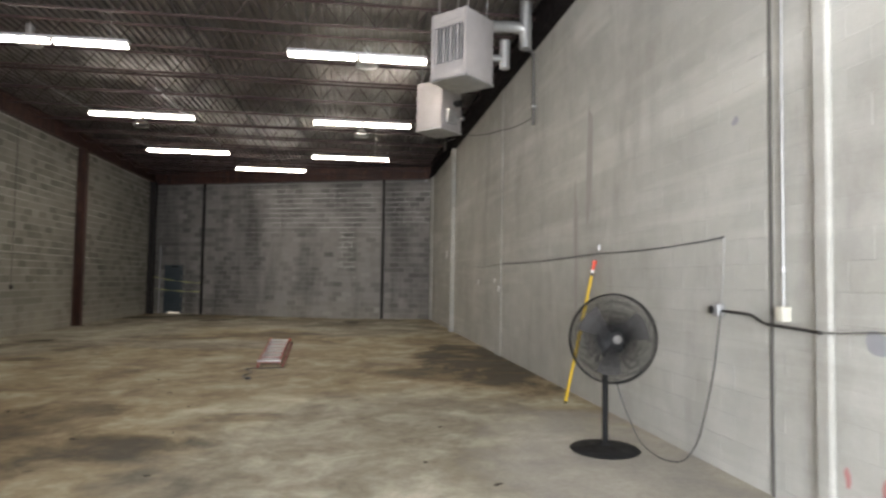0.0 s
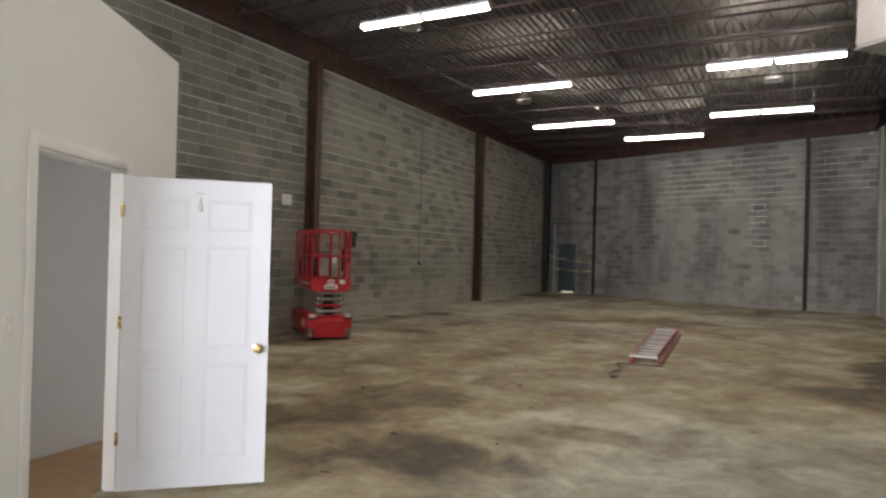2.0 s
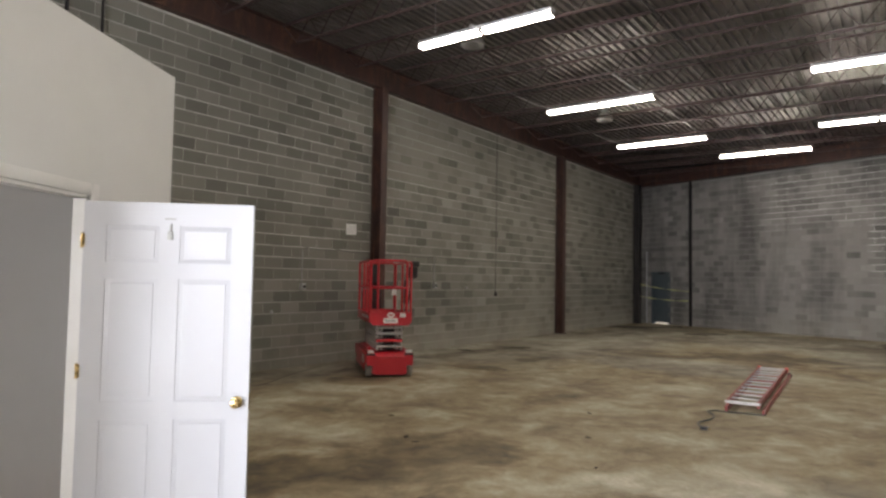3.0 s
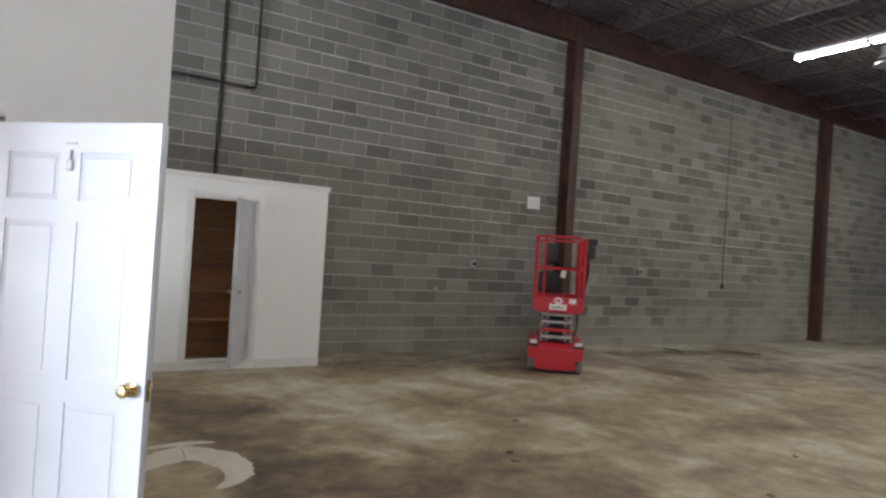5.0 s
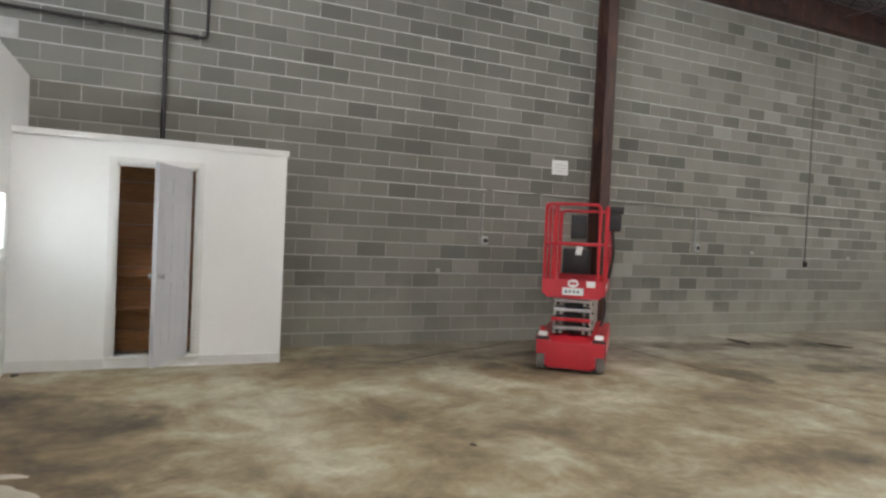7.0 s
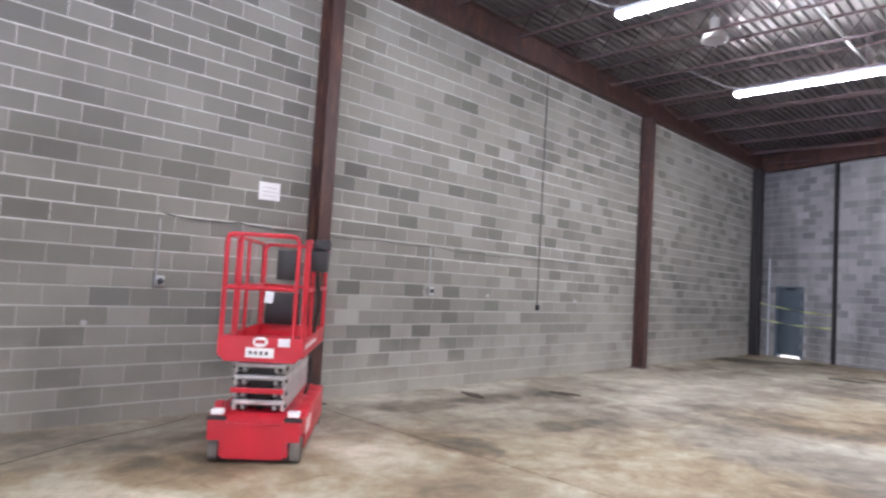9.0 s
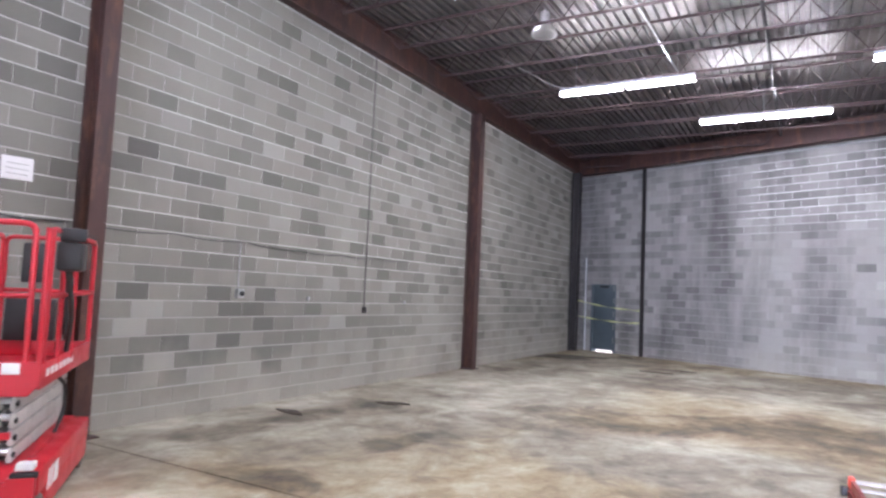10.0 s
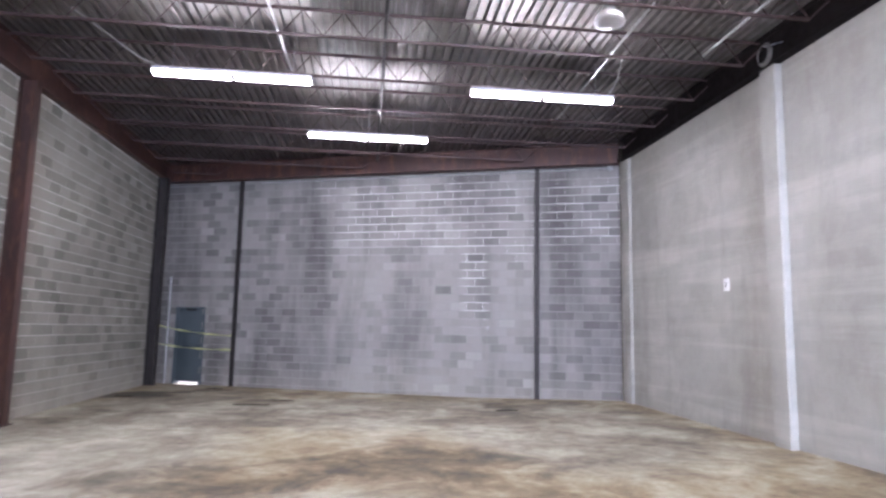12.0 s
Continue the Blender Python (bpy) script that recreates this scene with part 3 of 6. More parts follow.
# ---- steel frame ----
def i_section(bm, p, q, depth, flange, tf=0.014, tw=0.01, up=(0, 0, 1)):
    """A rolled beam from p to q, hung from its middle line."""
    p, q = Vector(p), Vector(q)
    d = (q - p).normalized()
    u = Vector(up)
    u = (u - d * u.dot(d)).normalized()
    s = d.cross(u)
    h, w = depth / 2, flange / 2
    out = [(-w, -h), (w, -h), (w, -h + tf), (tw / 2, -h + tf), (tw / 2, h - tf), (w, h - tf), (w, h), (-w, h), (-w, h - tf), (-tw / 2, h - tf), (-tw / 2, -h + tf), (-w, -h + tf)]
    a = [bm.verts.new(p + s * x + u * y) for x, y in out]
    b = [bm.verts.new(q + s * x + u * y) for x, y in out]
    n = len(out)
    for i in range(n):
        bm.faces.new((a[i], a[(i + 1) % n], b[(i + 1) % n], b[i]))
    bm.faces.new(list(reversed(a)))
    bm.faces.new(b)
    return bm


def beam(p, q, depth, flange, label, mat=None):
    b = thing("roof_beam", Matrix.Translation(p), label, "beam", "perimeter roof beams")
    part("beam_section", i_section(bmesh.new(), (0, 0, 0), Vector(q) - Vector(p), depth, flange), mat or STEEL, b)
    return b


beam((XL + 0.06, YF, 5.942), (XL + 0.06, 29.95, 5.942), 0.5, 0.2, "oxide-red steel roof beam along the block wall")
# this beam's shade is put into its colour
beam((XR - 0.07, YF, 5.942), (XR - 0.07, 25.3, 5.942), 0.5, 0.18, "steel beam over the painted wall, nearly black with shade in its colour", SHADED_STEEL)
beam(on_back(0.1, 5.915, 0.06), on_back(12.75, 5.915, 0.06), 0.5, 0.18, "oxide-red steel beam over the back wall")


def column(x, y, w, label, zt=5.69, m=None, mat=None, flange=None):
    z = floor_z(x, y)
    c = thing("steel_column", Matrix.Translation((x, y, z)) @ (m or Matrix()), label, "column", "wall columns")
    part("shaft", i_section(bmesh.new(), (0, 0, 0.014), (0, 0, zt - z), w, flange or w, 0.014 if w > 0.1 else 0.006, 0.01, (1, 0, 0)), mat or STEEL, c)
    part("base_plate", boxes(((-w * 0.65, -w * 0.7, -0.03), (w * 0.65, w * 0.7, 0.014)), bevel=0.003), STEEL, c)
    return c


column(XL + 0.135, 13.42, 0.26, "rusty oxide-red steel column behind the scissor lift", flange=0.19)
column(XL + 0.135, 22.17, 0.26, "rusty oxide-red steel column against the block wall", flange=0.2)
column(XL + 0.14, 29.35, 0.24, "dark steel column in the corner by the door", mat=DARKPIPE)
for u, w in ((2.15, 0.1), (10.37, 0.085)):
    p = on_back(u, 0, w / 2 + 0.004)
    column(p.x, p.y, w, "slender dark steel post on the back wall", BT, pose(0, 0, 0, 0, 0, BROT + 90), DARKPIPE)

# pilasters of the right wall
for y, w, d, zt in ((13.6, 0.5, 0.03, 5.68), (19.69, 0.36, 0.13, 5.68), (25.1, 0.36, 0.07, 5.68), (4.15, 0.14, 0.05, 5.68)):
    bm = boxes(((XR - d, y - w / 2, floor_z(XR, y) - 0.02), (XR, y + w / 2, zt)), bevel=0.02)
    solid("trim_pilaster", bm, RENDERED, "pale grey masonry pilaster on the painted wall", "pilaster")
# the open joint beside the conduit
bm = boxes(((XR - 0.006, 4.695, 0.05), (XR + 0.01, 4.735, 5.68)))
solid("trim_joint", bm, DIMPIPE, "dark vertical movement joint in the wall", "joint")


# ---- joists ----
def joist(y, x0, x1):
    j = thing("bar_joist", Matrix.Translation((x0, y, 5.79)), "oxide-red open-web steel roof joist", "joist", "roof joists")
    length = x1 - x0
    top, low = DECK - 5.79, 0.0
    for name, z, a, b in (("top_chord", top - 0.028, 0.0, length), ("bottom_chord", low, 0.45, length - 0.45)):
        bm = bmesh.new()
        up = 1 if name == "top_chord" else -1
        tee = [(-0.03, 0.018), (0.03, 0.018), (0.03, 0.013), (0.009, 0.013), (0.009, -0.018), (-0.009, -0.018), (-0.009, 0.013), (-0.03, 0.013)]
        ends = [[bm.verts.new((q, ty, z + up * tz)) for ty, tz in tee] for q in (a, b)]
        for i in range(8):
            bm.faces.new((ends[0][i], ends[0][(i + 1) % 8], ends[1][(i + 1) % 8], ends[1][i]))
        bm.faces.new(ends[0])
        bm.faces.new(list(reversed(ends[1])))
        bmesh.ops.recalc_face_normals(bm, faces=bm.faces)
        part(name, bm, JOIST, j)
    n = max(4, int((length - 0.9) / 0.56))
    step = (length - 0.9) / n
    bm = bmesh.new()
    pts = [(0.05, 0, top - 0.03)]
    for k in range(n + 1):
        pts.append((0.45 + k * step, 0, low))
        if k < n:
            pts.append((0.45 + (k + 0.5) * step, 0, top - 0.03))
    pts.append((length - 0.05, 0, top - 0.03))
    tube(bm, pts, 0.014, 6)
    part("web", bm, JOIST, j)
    return j


y = 19.92 - 1.52 * 15
while y < 30:
    right = XR - 0.02 if y < 25.2 else XR - (y - 25.3) / 0.385 - 0.15
    if right - XL > 1.6:
        joist(y, XL + 0.02, right)
    y += 1.52
# bridging pipe and struts down the middle
run = thing("ceiling_pipe", Matrix.Translation((-2.78, 0, 5.86)), "dark steel pipe along the roof joists", "pipe")
part("pipe", cyl(bmesh.new(), (0, YF + 0.1, 0), (0, 27.0, 0), 0.03), DARKPIPE, run)
for x, y0, y1 in ((-4.4, 15.2, 21.4), (1.9, 13.5, 19.8), (0.6, 18.4, 23.2)):
    run = thing("ceiling_strut", Matrix.Translation((x, y0, 5.84)), "thin galvanised strut under the roof deck", "strut", "bridging struts")
    part("strut", cyl(bmesh.new(), (0, 0, 0), (0.12, y1 - y0, 0), 0.016, n=8), GALV, run)


# ---- lamps ----
def strip_light(x0, y, z=5.515, length=2.44):
    f = thing("strip_light", Matrix.Translation((x0, y, z)), "lit eight-foot fluorescent strip light hung from the joists", "ceiling light", "fluorescent strip lights")
    bm = bmesh.new()
    box(bm, (0, -0.075, 0.045), (length, 0.075, 0.1), 0.006)
    part("housing", bm, GLOSSWHITE, f, "white enamelled lamp housing")
    # tubes thicker than true size, their bloom put into the radius
    for a, b in ((0.02, length / 2 - 0.045), (length / 2 + 0.045, length - 0.02)):
        for q in (-0.042, 0.042):
            part("tube", cyl(bmesh.new(), (a, q, 0.012), (b, q, 0.012), 0.03, n=12), GLOW, f, "glowing white tube")
    for a in (0, length / 2 - 0.04, length / 2 + 0.02, length - 0.02):
        part("lamp_holder", boxes(((a, -0.06, -0.012), (a + 0.02, 0.06, 0.05)), bevel=0.003), CONDUIT, f)
    for a in (0.3, length - 0.3):
        part("hanger", cyl(bmesh.new(), (a, 0, 0.1), (a, 0, DECK - z), 0.004, n=6), GALV, f)
    return f


first = strip_light(-6.2, 11.63)
# the last three are unseen, added to brighten the office end
for x, y in ((-1.12, 11.54), (-6.32, 16.58), (-1.0, 16.43), (-6.35, 21.05), (-1.34, 21.09), (-4.22, 23.95), (-6.2, 6.6), (-1.15, 6.55), (-1.15, 1.5)):
    copy_thing(first, Matrix.Translation((x, y, 5.515)))


def pendant(x, y):
    f = thing("high_bay_lamp", Matrix.Translation((x, y, 5.78)), "unlit high-bay lamp with a clear ribbed dome", "ceiling light", "high-bay lamps")
    part("dome", lathe(bmesh.new(), [(0.06, 0.2), (0.11, 0.17), (0.18, 0.09), (0.21, 0.01), (0.2, -0.01), (0.14, -0.03), (0.0005, -0.04)], 24), DOME, f, "clear acrylic dome")
    part("ballast_can", cyl(bmesh.new(), (0, 0, 0.2), (0, 0, 0.36), 0.075), GALV, f, "grey metal ballast can")
    part("stem", cyl(bmesh.new(), (0, 0, 0.36), (0, 0, 0.42), 0.012), GALV, f)
    return f


lamp = pendant(-5.86, 18.82)
for x, y in ((0.2, 18.9), (-5.8, 12.6), (0.27, 12.7)):
    copy_thing(lamp, Matrix.Translation((x, y, 5.78)))


# slack leads and conduits that drop to the strip lights
def lead(points, r=0.012, label="slack pale cable dropping to a strip light", mat=None):
    p0 = Vector(points[0])
    c = thing("lamp_lead", Matrix.Translation(p0), label, "cable", "lamp leads")
    part("cable", tube(bmesh.new(), [Vector(p) - p0 for p in points], r, 6), mat or CONDUIT, c)


for y in (16.58, 21.05):
    lead(rounded([(-7.2, y - 0.9, 6.06), (-6.9, y - 0.5, 5.92), (-6.5, y - 0.1, 5.7), (-6.2, y, 5.62)], 0.2))
lead(rounded([(1.0, 20.4, 6.03), (1.1, 20.9, 5.78), (1.0, 21.1, 5.62)], 0.2))
lead([(-3.0, 23.95, 5.6), (-3.0, 23.95, 6.2)], 0.01, "thin drop rod above a strip light")


# ---- office block ----
OT = 3.044
OD = Vector((-0.507, 0.862, 0)).normalized()
OROT = math.degrees(math.atan2(OD.y, OD.x))
HINGE = Vector((-3.39, 5.07, 0))
OM = Matrix.Translation((HINGE.x, HINGE.y, 0)) @ pose(0, 0, 0, 0, 0, OROT)   # local x along the slanting wall towards the hall, y into the office
ZD = floor_z(-3.1, 4.5) + 0.015
DW, DH = 0.95, 2.05
CORNER = 0.905
bm = bmesh.new()
for u0, u1, z0, z1 in ((0.03, CORNER, -0.3, OT), (-2.2, -DW - 0.03, -0.3, OT), (-DW - 0.03, 0.03, ZD + DH + 0.02, OT)):
    box(bm, (u0, 0, z0), (u1, 0.08, z1), m=OM)
solid("wall_office_1", bm, DRYWALL, "white painted drywall with a doorway", "wall")
CX, CY = (OM @ Vector((CORNER, 0, 0)))[:2]
W1 = (-5.85, -4.93, 1.215, 1.775)
W2 = (-7.64, -6.7, 1.2, 1.745)
bm = bmesh.new()
for x0, x1, z0, z1 in ((W1[1], CX, -0.4, OT), (W2[1], W1[0], -0.4, OT), (XL, W2[0], -0.4, OT), (W1[0], W1[1], -0.4, W1[2]), (W1[0], W1[1], W1[3], OT), (W2[0], W2[1], -0.4, W2[2]), (W2[0], W2[1], W2[3], OT)):
    box(bm, (x0, CY - 0.12, z0), (x1, CY, z1))
solid("wall_office_2", bm, DRYWALL, "white painted drywall with two small windows", "wall")
P0 = OM @ Vector((-2.2, 0, 0))
bm = boxes(((P0.x - 0.12, YF, -0.3), (P0.x, P0.y, OT)))
solid("wall_office_3", bm, DRYWALL, "white painted drywall beside the dock", "wall")
bm = bmesh.new()
prism(bm, [(XL, YF + 0.02), (P0.x - 0.04, YF + 0.02), (P0.x - 0.04, P0.y - 0.03), (CX - 0.04, CY - 0.04), (XL, CY - 0.04)], OT - 0.12, OT - 0.02)
solid("ceiling_office", bm, DRYWALL, "flat top of the office enclosure", "ceiling")
# continued unseen to the front wall, keeping the added lamp off window_1
bm = boxes(((-4.55, YF, -0.3), (-4.45, CY - 0.13, OT)))
solid("wall_office_4", bm, INNERWALL, "grey-white inner wall behind the doorway", "wall")
bm = bmesh.new()
prism(bm, [(-4.44, 2.6), tuple((OM @ Vector((-2.0, 0.125, 0)))[:2]), tuple((OM @ Vector((CORNER - 0.2, 0.125, 0)))[:2]), (-4.44, CY - 0.14)], lambda x, y: floor_z(x, y) - 0.05, lambda x, y: floor_z(x, y) + 0.012)
solid("floor_office", bm, PLY, "tan plywood floor inside the doorway", "floor")


def window(name, x0, x1, z0, z1, label):
    w = tagged(new(name), label, "window", "", "structure")
    w.matrix_world = Matrix.Translation(((x0 + x1) / 2, CY, z0))
    a = (x1 - x0) / 2
    h = z1 - z0
    part("window_frame", boxes(((-a - 0.06, -0.004, -0.06), (-a + 0.02, 0.022, h + 0.06)), ((a - 0.02, -0.004, -0.06), (a + 0.06, 0.022, h + 0.06)), ((-a + 0.02, -0.004, h - 0.02), (a - 0.02, 0.02, h + 0.06)), ((-a + 0.02, -0.004, -0.06), (a - 0.02, 0.02, 0.02)), bevel=0.004), TRIMWHITE, w)
    part("mullion", boxes(((-0.018, -0.08, 0.02), (0.018, -0.03, h - 0.02)), bevel=0.003), TRIMWHITE, w)
    part("window_sill", boxes(((-a - 0.08, -0.002, -0.085), (a + 0.08, 0.045, -0.06)), bevel=0.005), TRIMWHITE, w)
    for s in (-1, 1):
        p = part("pane", boxes(((min(s * 0.018, s * a), -0.06, 0.0), (max(s * 0.018, s * a), -0.054, h))), PANE, w)
        p.visible_shadow = False
    return w


w1 = window("window_1", *W1, "small white-framed office window with a pale blind behind the glass")
part("blind", boxes(((-0.48, -0.115, -0.02), (0.48, -0.1, 0.58))), INNERWALL, w1, "pale grey blind")
window("window_2", *W2, "small white-framed office window with daylight behind")


def casing(parent, w, h, depth=0.12):
    """Trim and jambs round an opening from x = -w to 0, on the side y = 0 and through the wall."""
    part("door_casing", boxes(((-w - 0.09, -0.016, 0), (-w - 0.02, -0.001, h + 0.085)), ((0.02, -0.016, 0), (0.09, -0.001, h + 0.085)), ((-w - 0.02, -0.016, h + 0.02), (0.02, -0.001, h + 0.085)), bevel=0.004), TRIMWHITE, parent)
    part("door_jamb", boxes(((-w - 0.03, 0.0, 0), (-w, depth, h)), ((0.0, 0.0, 0), (0.028, depth, h)), ((-w, 0.0, h), (0, depth, h + 0.018))), TRIMWHITE, parent)


fr = tagged(new("door_1"), "white painted door frame of the slanting office wall", "door frame", "", "structure")
fr.matrix_world = OM @ Matrix.Translation((0, 0, ZD))
casing(fr, DW, DH, 0.08)


def six_panel_leaf(parent, w, h, t=0.04):
    """A moulded six-panel leaf from x = 0 (hinge) to w, y from -t to 0."""
    leaf = part("leaf", boxes(((0, -t + 0.0045, 0.012), (w, -0.0045, h)), bevel=0.002), GLOSSWHITE, parent)
    cols = ((0.12, w / 2 - 0.055), (w / 2 + 0.055, w - 0.12))
    rws = ((0.2, 0.82), (0.92, 1.6), (1.69, h - 0.13))
    bm = bmesh.new()
    for y0, y1 in ((-t, -t + 0.0085), (-0.0085, 0)):
        for a, b in ((0, 0.12), (w / 2 - 0.055, w / 2 + 0.055), (w - 0.12, w)):
            box(bm, (a, y0, 0.012), (b, y1, h))
        for a, b in ((0.012, 0.2), (0.82, 0.92), (1.6, 1.69), (h - 0.13, h)):
            for c, d in cols:
                box(bm, (c, y0, a), (d, y1, b))
    part("stiles", bm, GLOSSWHITE, leaf, smooth=None)
    for a, b in cols:
        for c, d in rws:
            bm = bmesh.new()
            for y0, y1 in ((-t + 0.0, -t + 0.009), (-0.009, 0.0)):
                box(bm, (a + 0.025, y0 + 0.0015, c + 0.025), (b - 0.025, y1 - 0.0015, d - 0.025), 0.0022)
            part("raised_panel", bm, GLOSSWHITE, leaf, smooth=None)
    return leaf


def knob(parent, x, z, t=0.04):
    for s, y in ((-1, -t), (1, 0)):
        m = Matrix.Translation((x, y, z)) @ pose(0, 0, 0, -90 * s, 0, 0)
        bm = lathe(bmesh.new(), [(0.0005, 0.0), (0.033, 0.0), (0.033, 0.006), (0.014, 0.012), (0.012, 0.03), (0.024, 0.038), (0.029, 0.052), (0.022, 0.064), (0.0005, 0.067)], 20, m)
        part("door_knob", bm, BRASS, parent, "polished brass knob")


tip = Vector((-2.71, 5.708, 0))
ANG = math.degrees(math.atan2(tip.y - HINGE.y, tip.x - HINGE.x))
od = thing("office_door", Matrix.Translation((HINGE.x + 0.02, HINGE.y + 0.0, ZD)) @ pose(0, 0, 0, 0, 0, ANG), "open white six-panel door with brass knob and hinges", "door")
six_panel_leaf(od, 0.915, 2.03)
knob(od, 0.85, 0.915)
for z in (0.35, 1.09, 1.81):
    bm = boxes(((-0.012, -0.05, z - 0.038), (0.0, -0.043, z + 0.038)), ((0.0, -0.044, z - 0.038), (0.007, -0.0405, z + 0.038)))
    cyl(bm, (-0.004, -0.05, z - 0.042), (-0.004, -0.05, z + 0.042), 0.006, n=10)
    part("hinge", bm, BRASS, od, "brass butt hinge")
part("latch_plate", boxes(((0.914, -0.033, 0.87), (0.917, -0.008, 0.96))), BRASS, od)
bm = boxes(((0.43, -0.046, 1.935), (0.49, -0.041, 1.943)))
cyl(bm, (0.464, -0.044, 1.91), (0.461, -0.044, 1.86), 0.007, n=6)
box(bm, (0.446, -0.052, 1.82), (0.478, -0.041, 1.87), 0.005)
part("door_hook", bm, CONDUIT, od, "small grey metal hook on the door")

sw = thing("light_switch", OM @ Matrix.Translation((-1.16, -0.004, 1.2)), "white light switch on the office wall", "switch")
part("plate", boxes(((-0.04, -0.006, -0.06), (0.04, 0.004, 0.06)), bevel=0.003), TRIMWHITE, sw)
part("toggle", boxes(((-0.006, -0.016, -0.012), (0.006, -0.006, 0.012)), bevel=0.002), TRIMWHITE, sw)

# wall lamp over the first window, with its lead
wl = thing("wall_strip_light", Matrix.Translation((-5.44, CY, 1.96)), "unlit cream shop light mounted over the window", "wall light")
part("back_plate", boxes(((-0.68, 0.0, 0.0), (0.68, 0.03, 0.09)), bevel=0.004), CREAM, wl)
bm = bmesh.new()
prism(bm, [(-0.7, 0.03), (0.7, 0.03), (0.7, 0.11), (-0.7, 0.11)], lambda x, y: 0.06 - (y - 0.03) * 0.4, lambda x, y: 0.09 - (y - 0.03) * 0.4)
part("reflector", bm, CREAM, wl)
for zz in (0.0, 0.035):
    part("tube", cyl(bmesh.new(), (-0.66, 0.07 - zz * 0.6, zz), (0.66, 0.07 - zz * 0.6, zz), 0.014, n=10), LABEL, wl, "unlit white tube")
for x in (-0.7, 0.67):
    part("end_cap", boxes(((x, 0.03, -0.02), (x + 0.03, 0.12, 0.1)), bevel=0.004), CREAM, wl)
cb = thing("wall_lamp_cable", Matrix.Translation((-4.9, CY + 0.012, 2.1)), "black cable running up the white office wall", "cable")
part("cable", tube(bmesh.new(), rounded([(0, 0.02, 0), (-0.02, 0, 0.12), (-0.55, 0, 0.3), (-1.1, 0, 0.5), (-1.3, 0, 0.72), (-1.3, 0, 0.9)], 0.25, 6), 0.008, 6), CABLE, cb)

# ---- closet against the block wall ----
KX, KT = -7.913, 2.33
KY0, KY1 = CY, 8.47
DA, DB = 6.787, 7.52
zk = floor_z(KX, 7.1)
KDT = zk + 2.11
bm = boxes(((KX - 0.1, KY0, -0.4), (KX, DA - 0.02, KT)), ((KX - 0.1, DB + 0.02, -0.4), (KX, KY1, KT)), ((KX - 0.1, DA - 0.02, KDT), (KX, DB + 0.02, KT)), ((KX - 0.1, DA - 0.02, -0.4), (KX, DB + 0.02, zk + 0.12)), ((XL, KY1 - 0.1, -0.4), (KX - 0.1, KY1, KT)))
solid("wall_closet", bm, BOARDWHITE, "white painted closet wall with a doorway", "wall")
bm = boxes(((XL, KY0, KT), (KX + 0.02, KY1 + 0.02, KT + 0.06)))
solid("ceiling_closet", bm, TRIMWHITE, "white board on top of the closet", "ceiling")
bm = boxes(((KX + 0.001, KY0 + 0.003, -0.4), (KX + 0.016, DA - 0.09, zk + 0.11)), ((KX + 0.001, DB + 0.09, -0.4), (KX + 0.016, KY1, zk + 0.11)), bevel=0.003)
solid("baseboard", bm, TRIMWHITE, "white painted baseboard of the closet", "baseboard")
KM = Matrix.Translation((KX, DB, zk + 0.12)) @ pose(0, 0, 0, 0, 0, 90)   # local x along the wall, local y into the closet
fr = tagged(new("door_2"), "white painted closet door frame with raised sill", "door frame", "", "structure")
fr.matrix_world = KM
casing(fr, DB - DA, KDT - zk - 0.14, 0.1)
part("sill", boxes(((-(DB - DA) - 0.08, -0.03, -0.03), (0.08, 0.1, 0.006)), bevel=0.004), TRIMWHITE, fr)
cd = thing("closet_door", Matrix.Translation((KX + 0.03, DB - 0.035, zk + 0.115)) @ pose(0, 0, 0, 0, 0, -27), "half-open white six-panel closet door with steel knob", "door")
six_panel_leaf(cd, 0.73, 1.98)
for s, y in ((-1, -0.04), (1, 0)):
    m = Matrix.Translation((0.67, y, 0.89)) @ pose(0, 0, 0, -90 * s, 0, 0)
    part("door_knob", lathe(bmesh.new(), [(0.0005, 0.0), (0.03, 0.0), (0.03, 0.006), (0.012, 0.012), (0.012, 0.03), (0.026, 0.04), (0.026, 0.055), (0.0005, 0.062)], 18, m), GALV, cd, "satin steel knob")
for z in (0.25, 1.0, 1.75):
    part("hinge", cyl(bmesh.new(), (-0.006, -0.045, z - 0.045), (-0.006, -0.045, z + 0.045), 0.008, n=8), GALV, cd)
for k in range(9):
    z0 = zk + 0.02 + k * 0.245
    bm = boxes(((XL + 0.01, KY0 + 0.02, z0), (XL + 0.035, KY1 - 0.12, z0 + 0.238)), bevel=0.004)
    solid("trim_plank", bm, PLANK, "rough brown plank lining the closet", "plank")
for z in (0.52, 0.9, 1.29):
    sh = thing("closet_shelf", Matrix.Translation((XL + 0.04, 6.2, z)), "bare wooden shelf board inside the closet", "shelf", "closet shelves")
    part("board", boxes(((0, 0, 0), (0.22, 1.9, 0.022)), bevel=0.003), PLANK, sh)
    part("cleat", boxes(((0, 0, -0.04), (0.03, 1.9, 0))), PLANK, sh)


# ---- scissor lift ----
def rail(bm, pts, r=0.019, radius=0.07):
    tube(bm, rounded(pts, radius), r, 8)


LM = Matrix.Translation((-6.663, 11.547, 0)) @ pose(0, 0, 0, 0, 0, 49.5)
lift = thing("scissor_lift", LM, "red compact scissor lift, lowered, parked by the column", "scissor lift")
L = 1.8
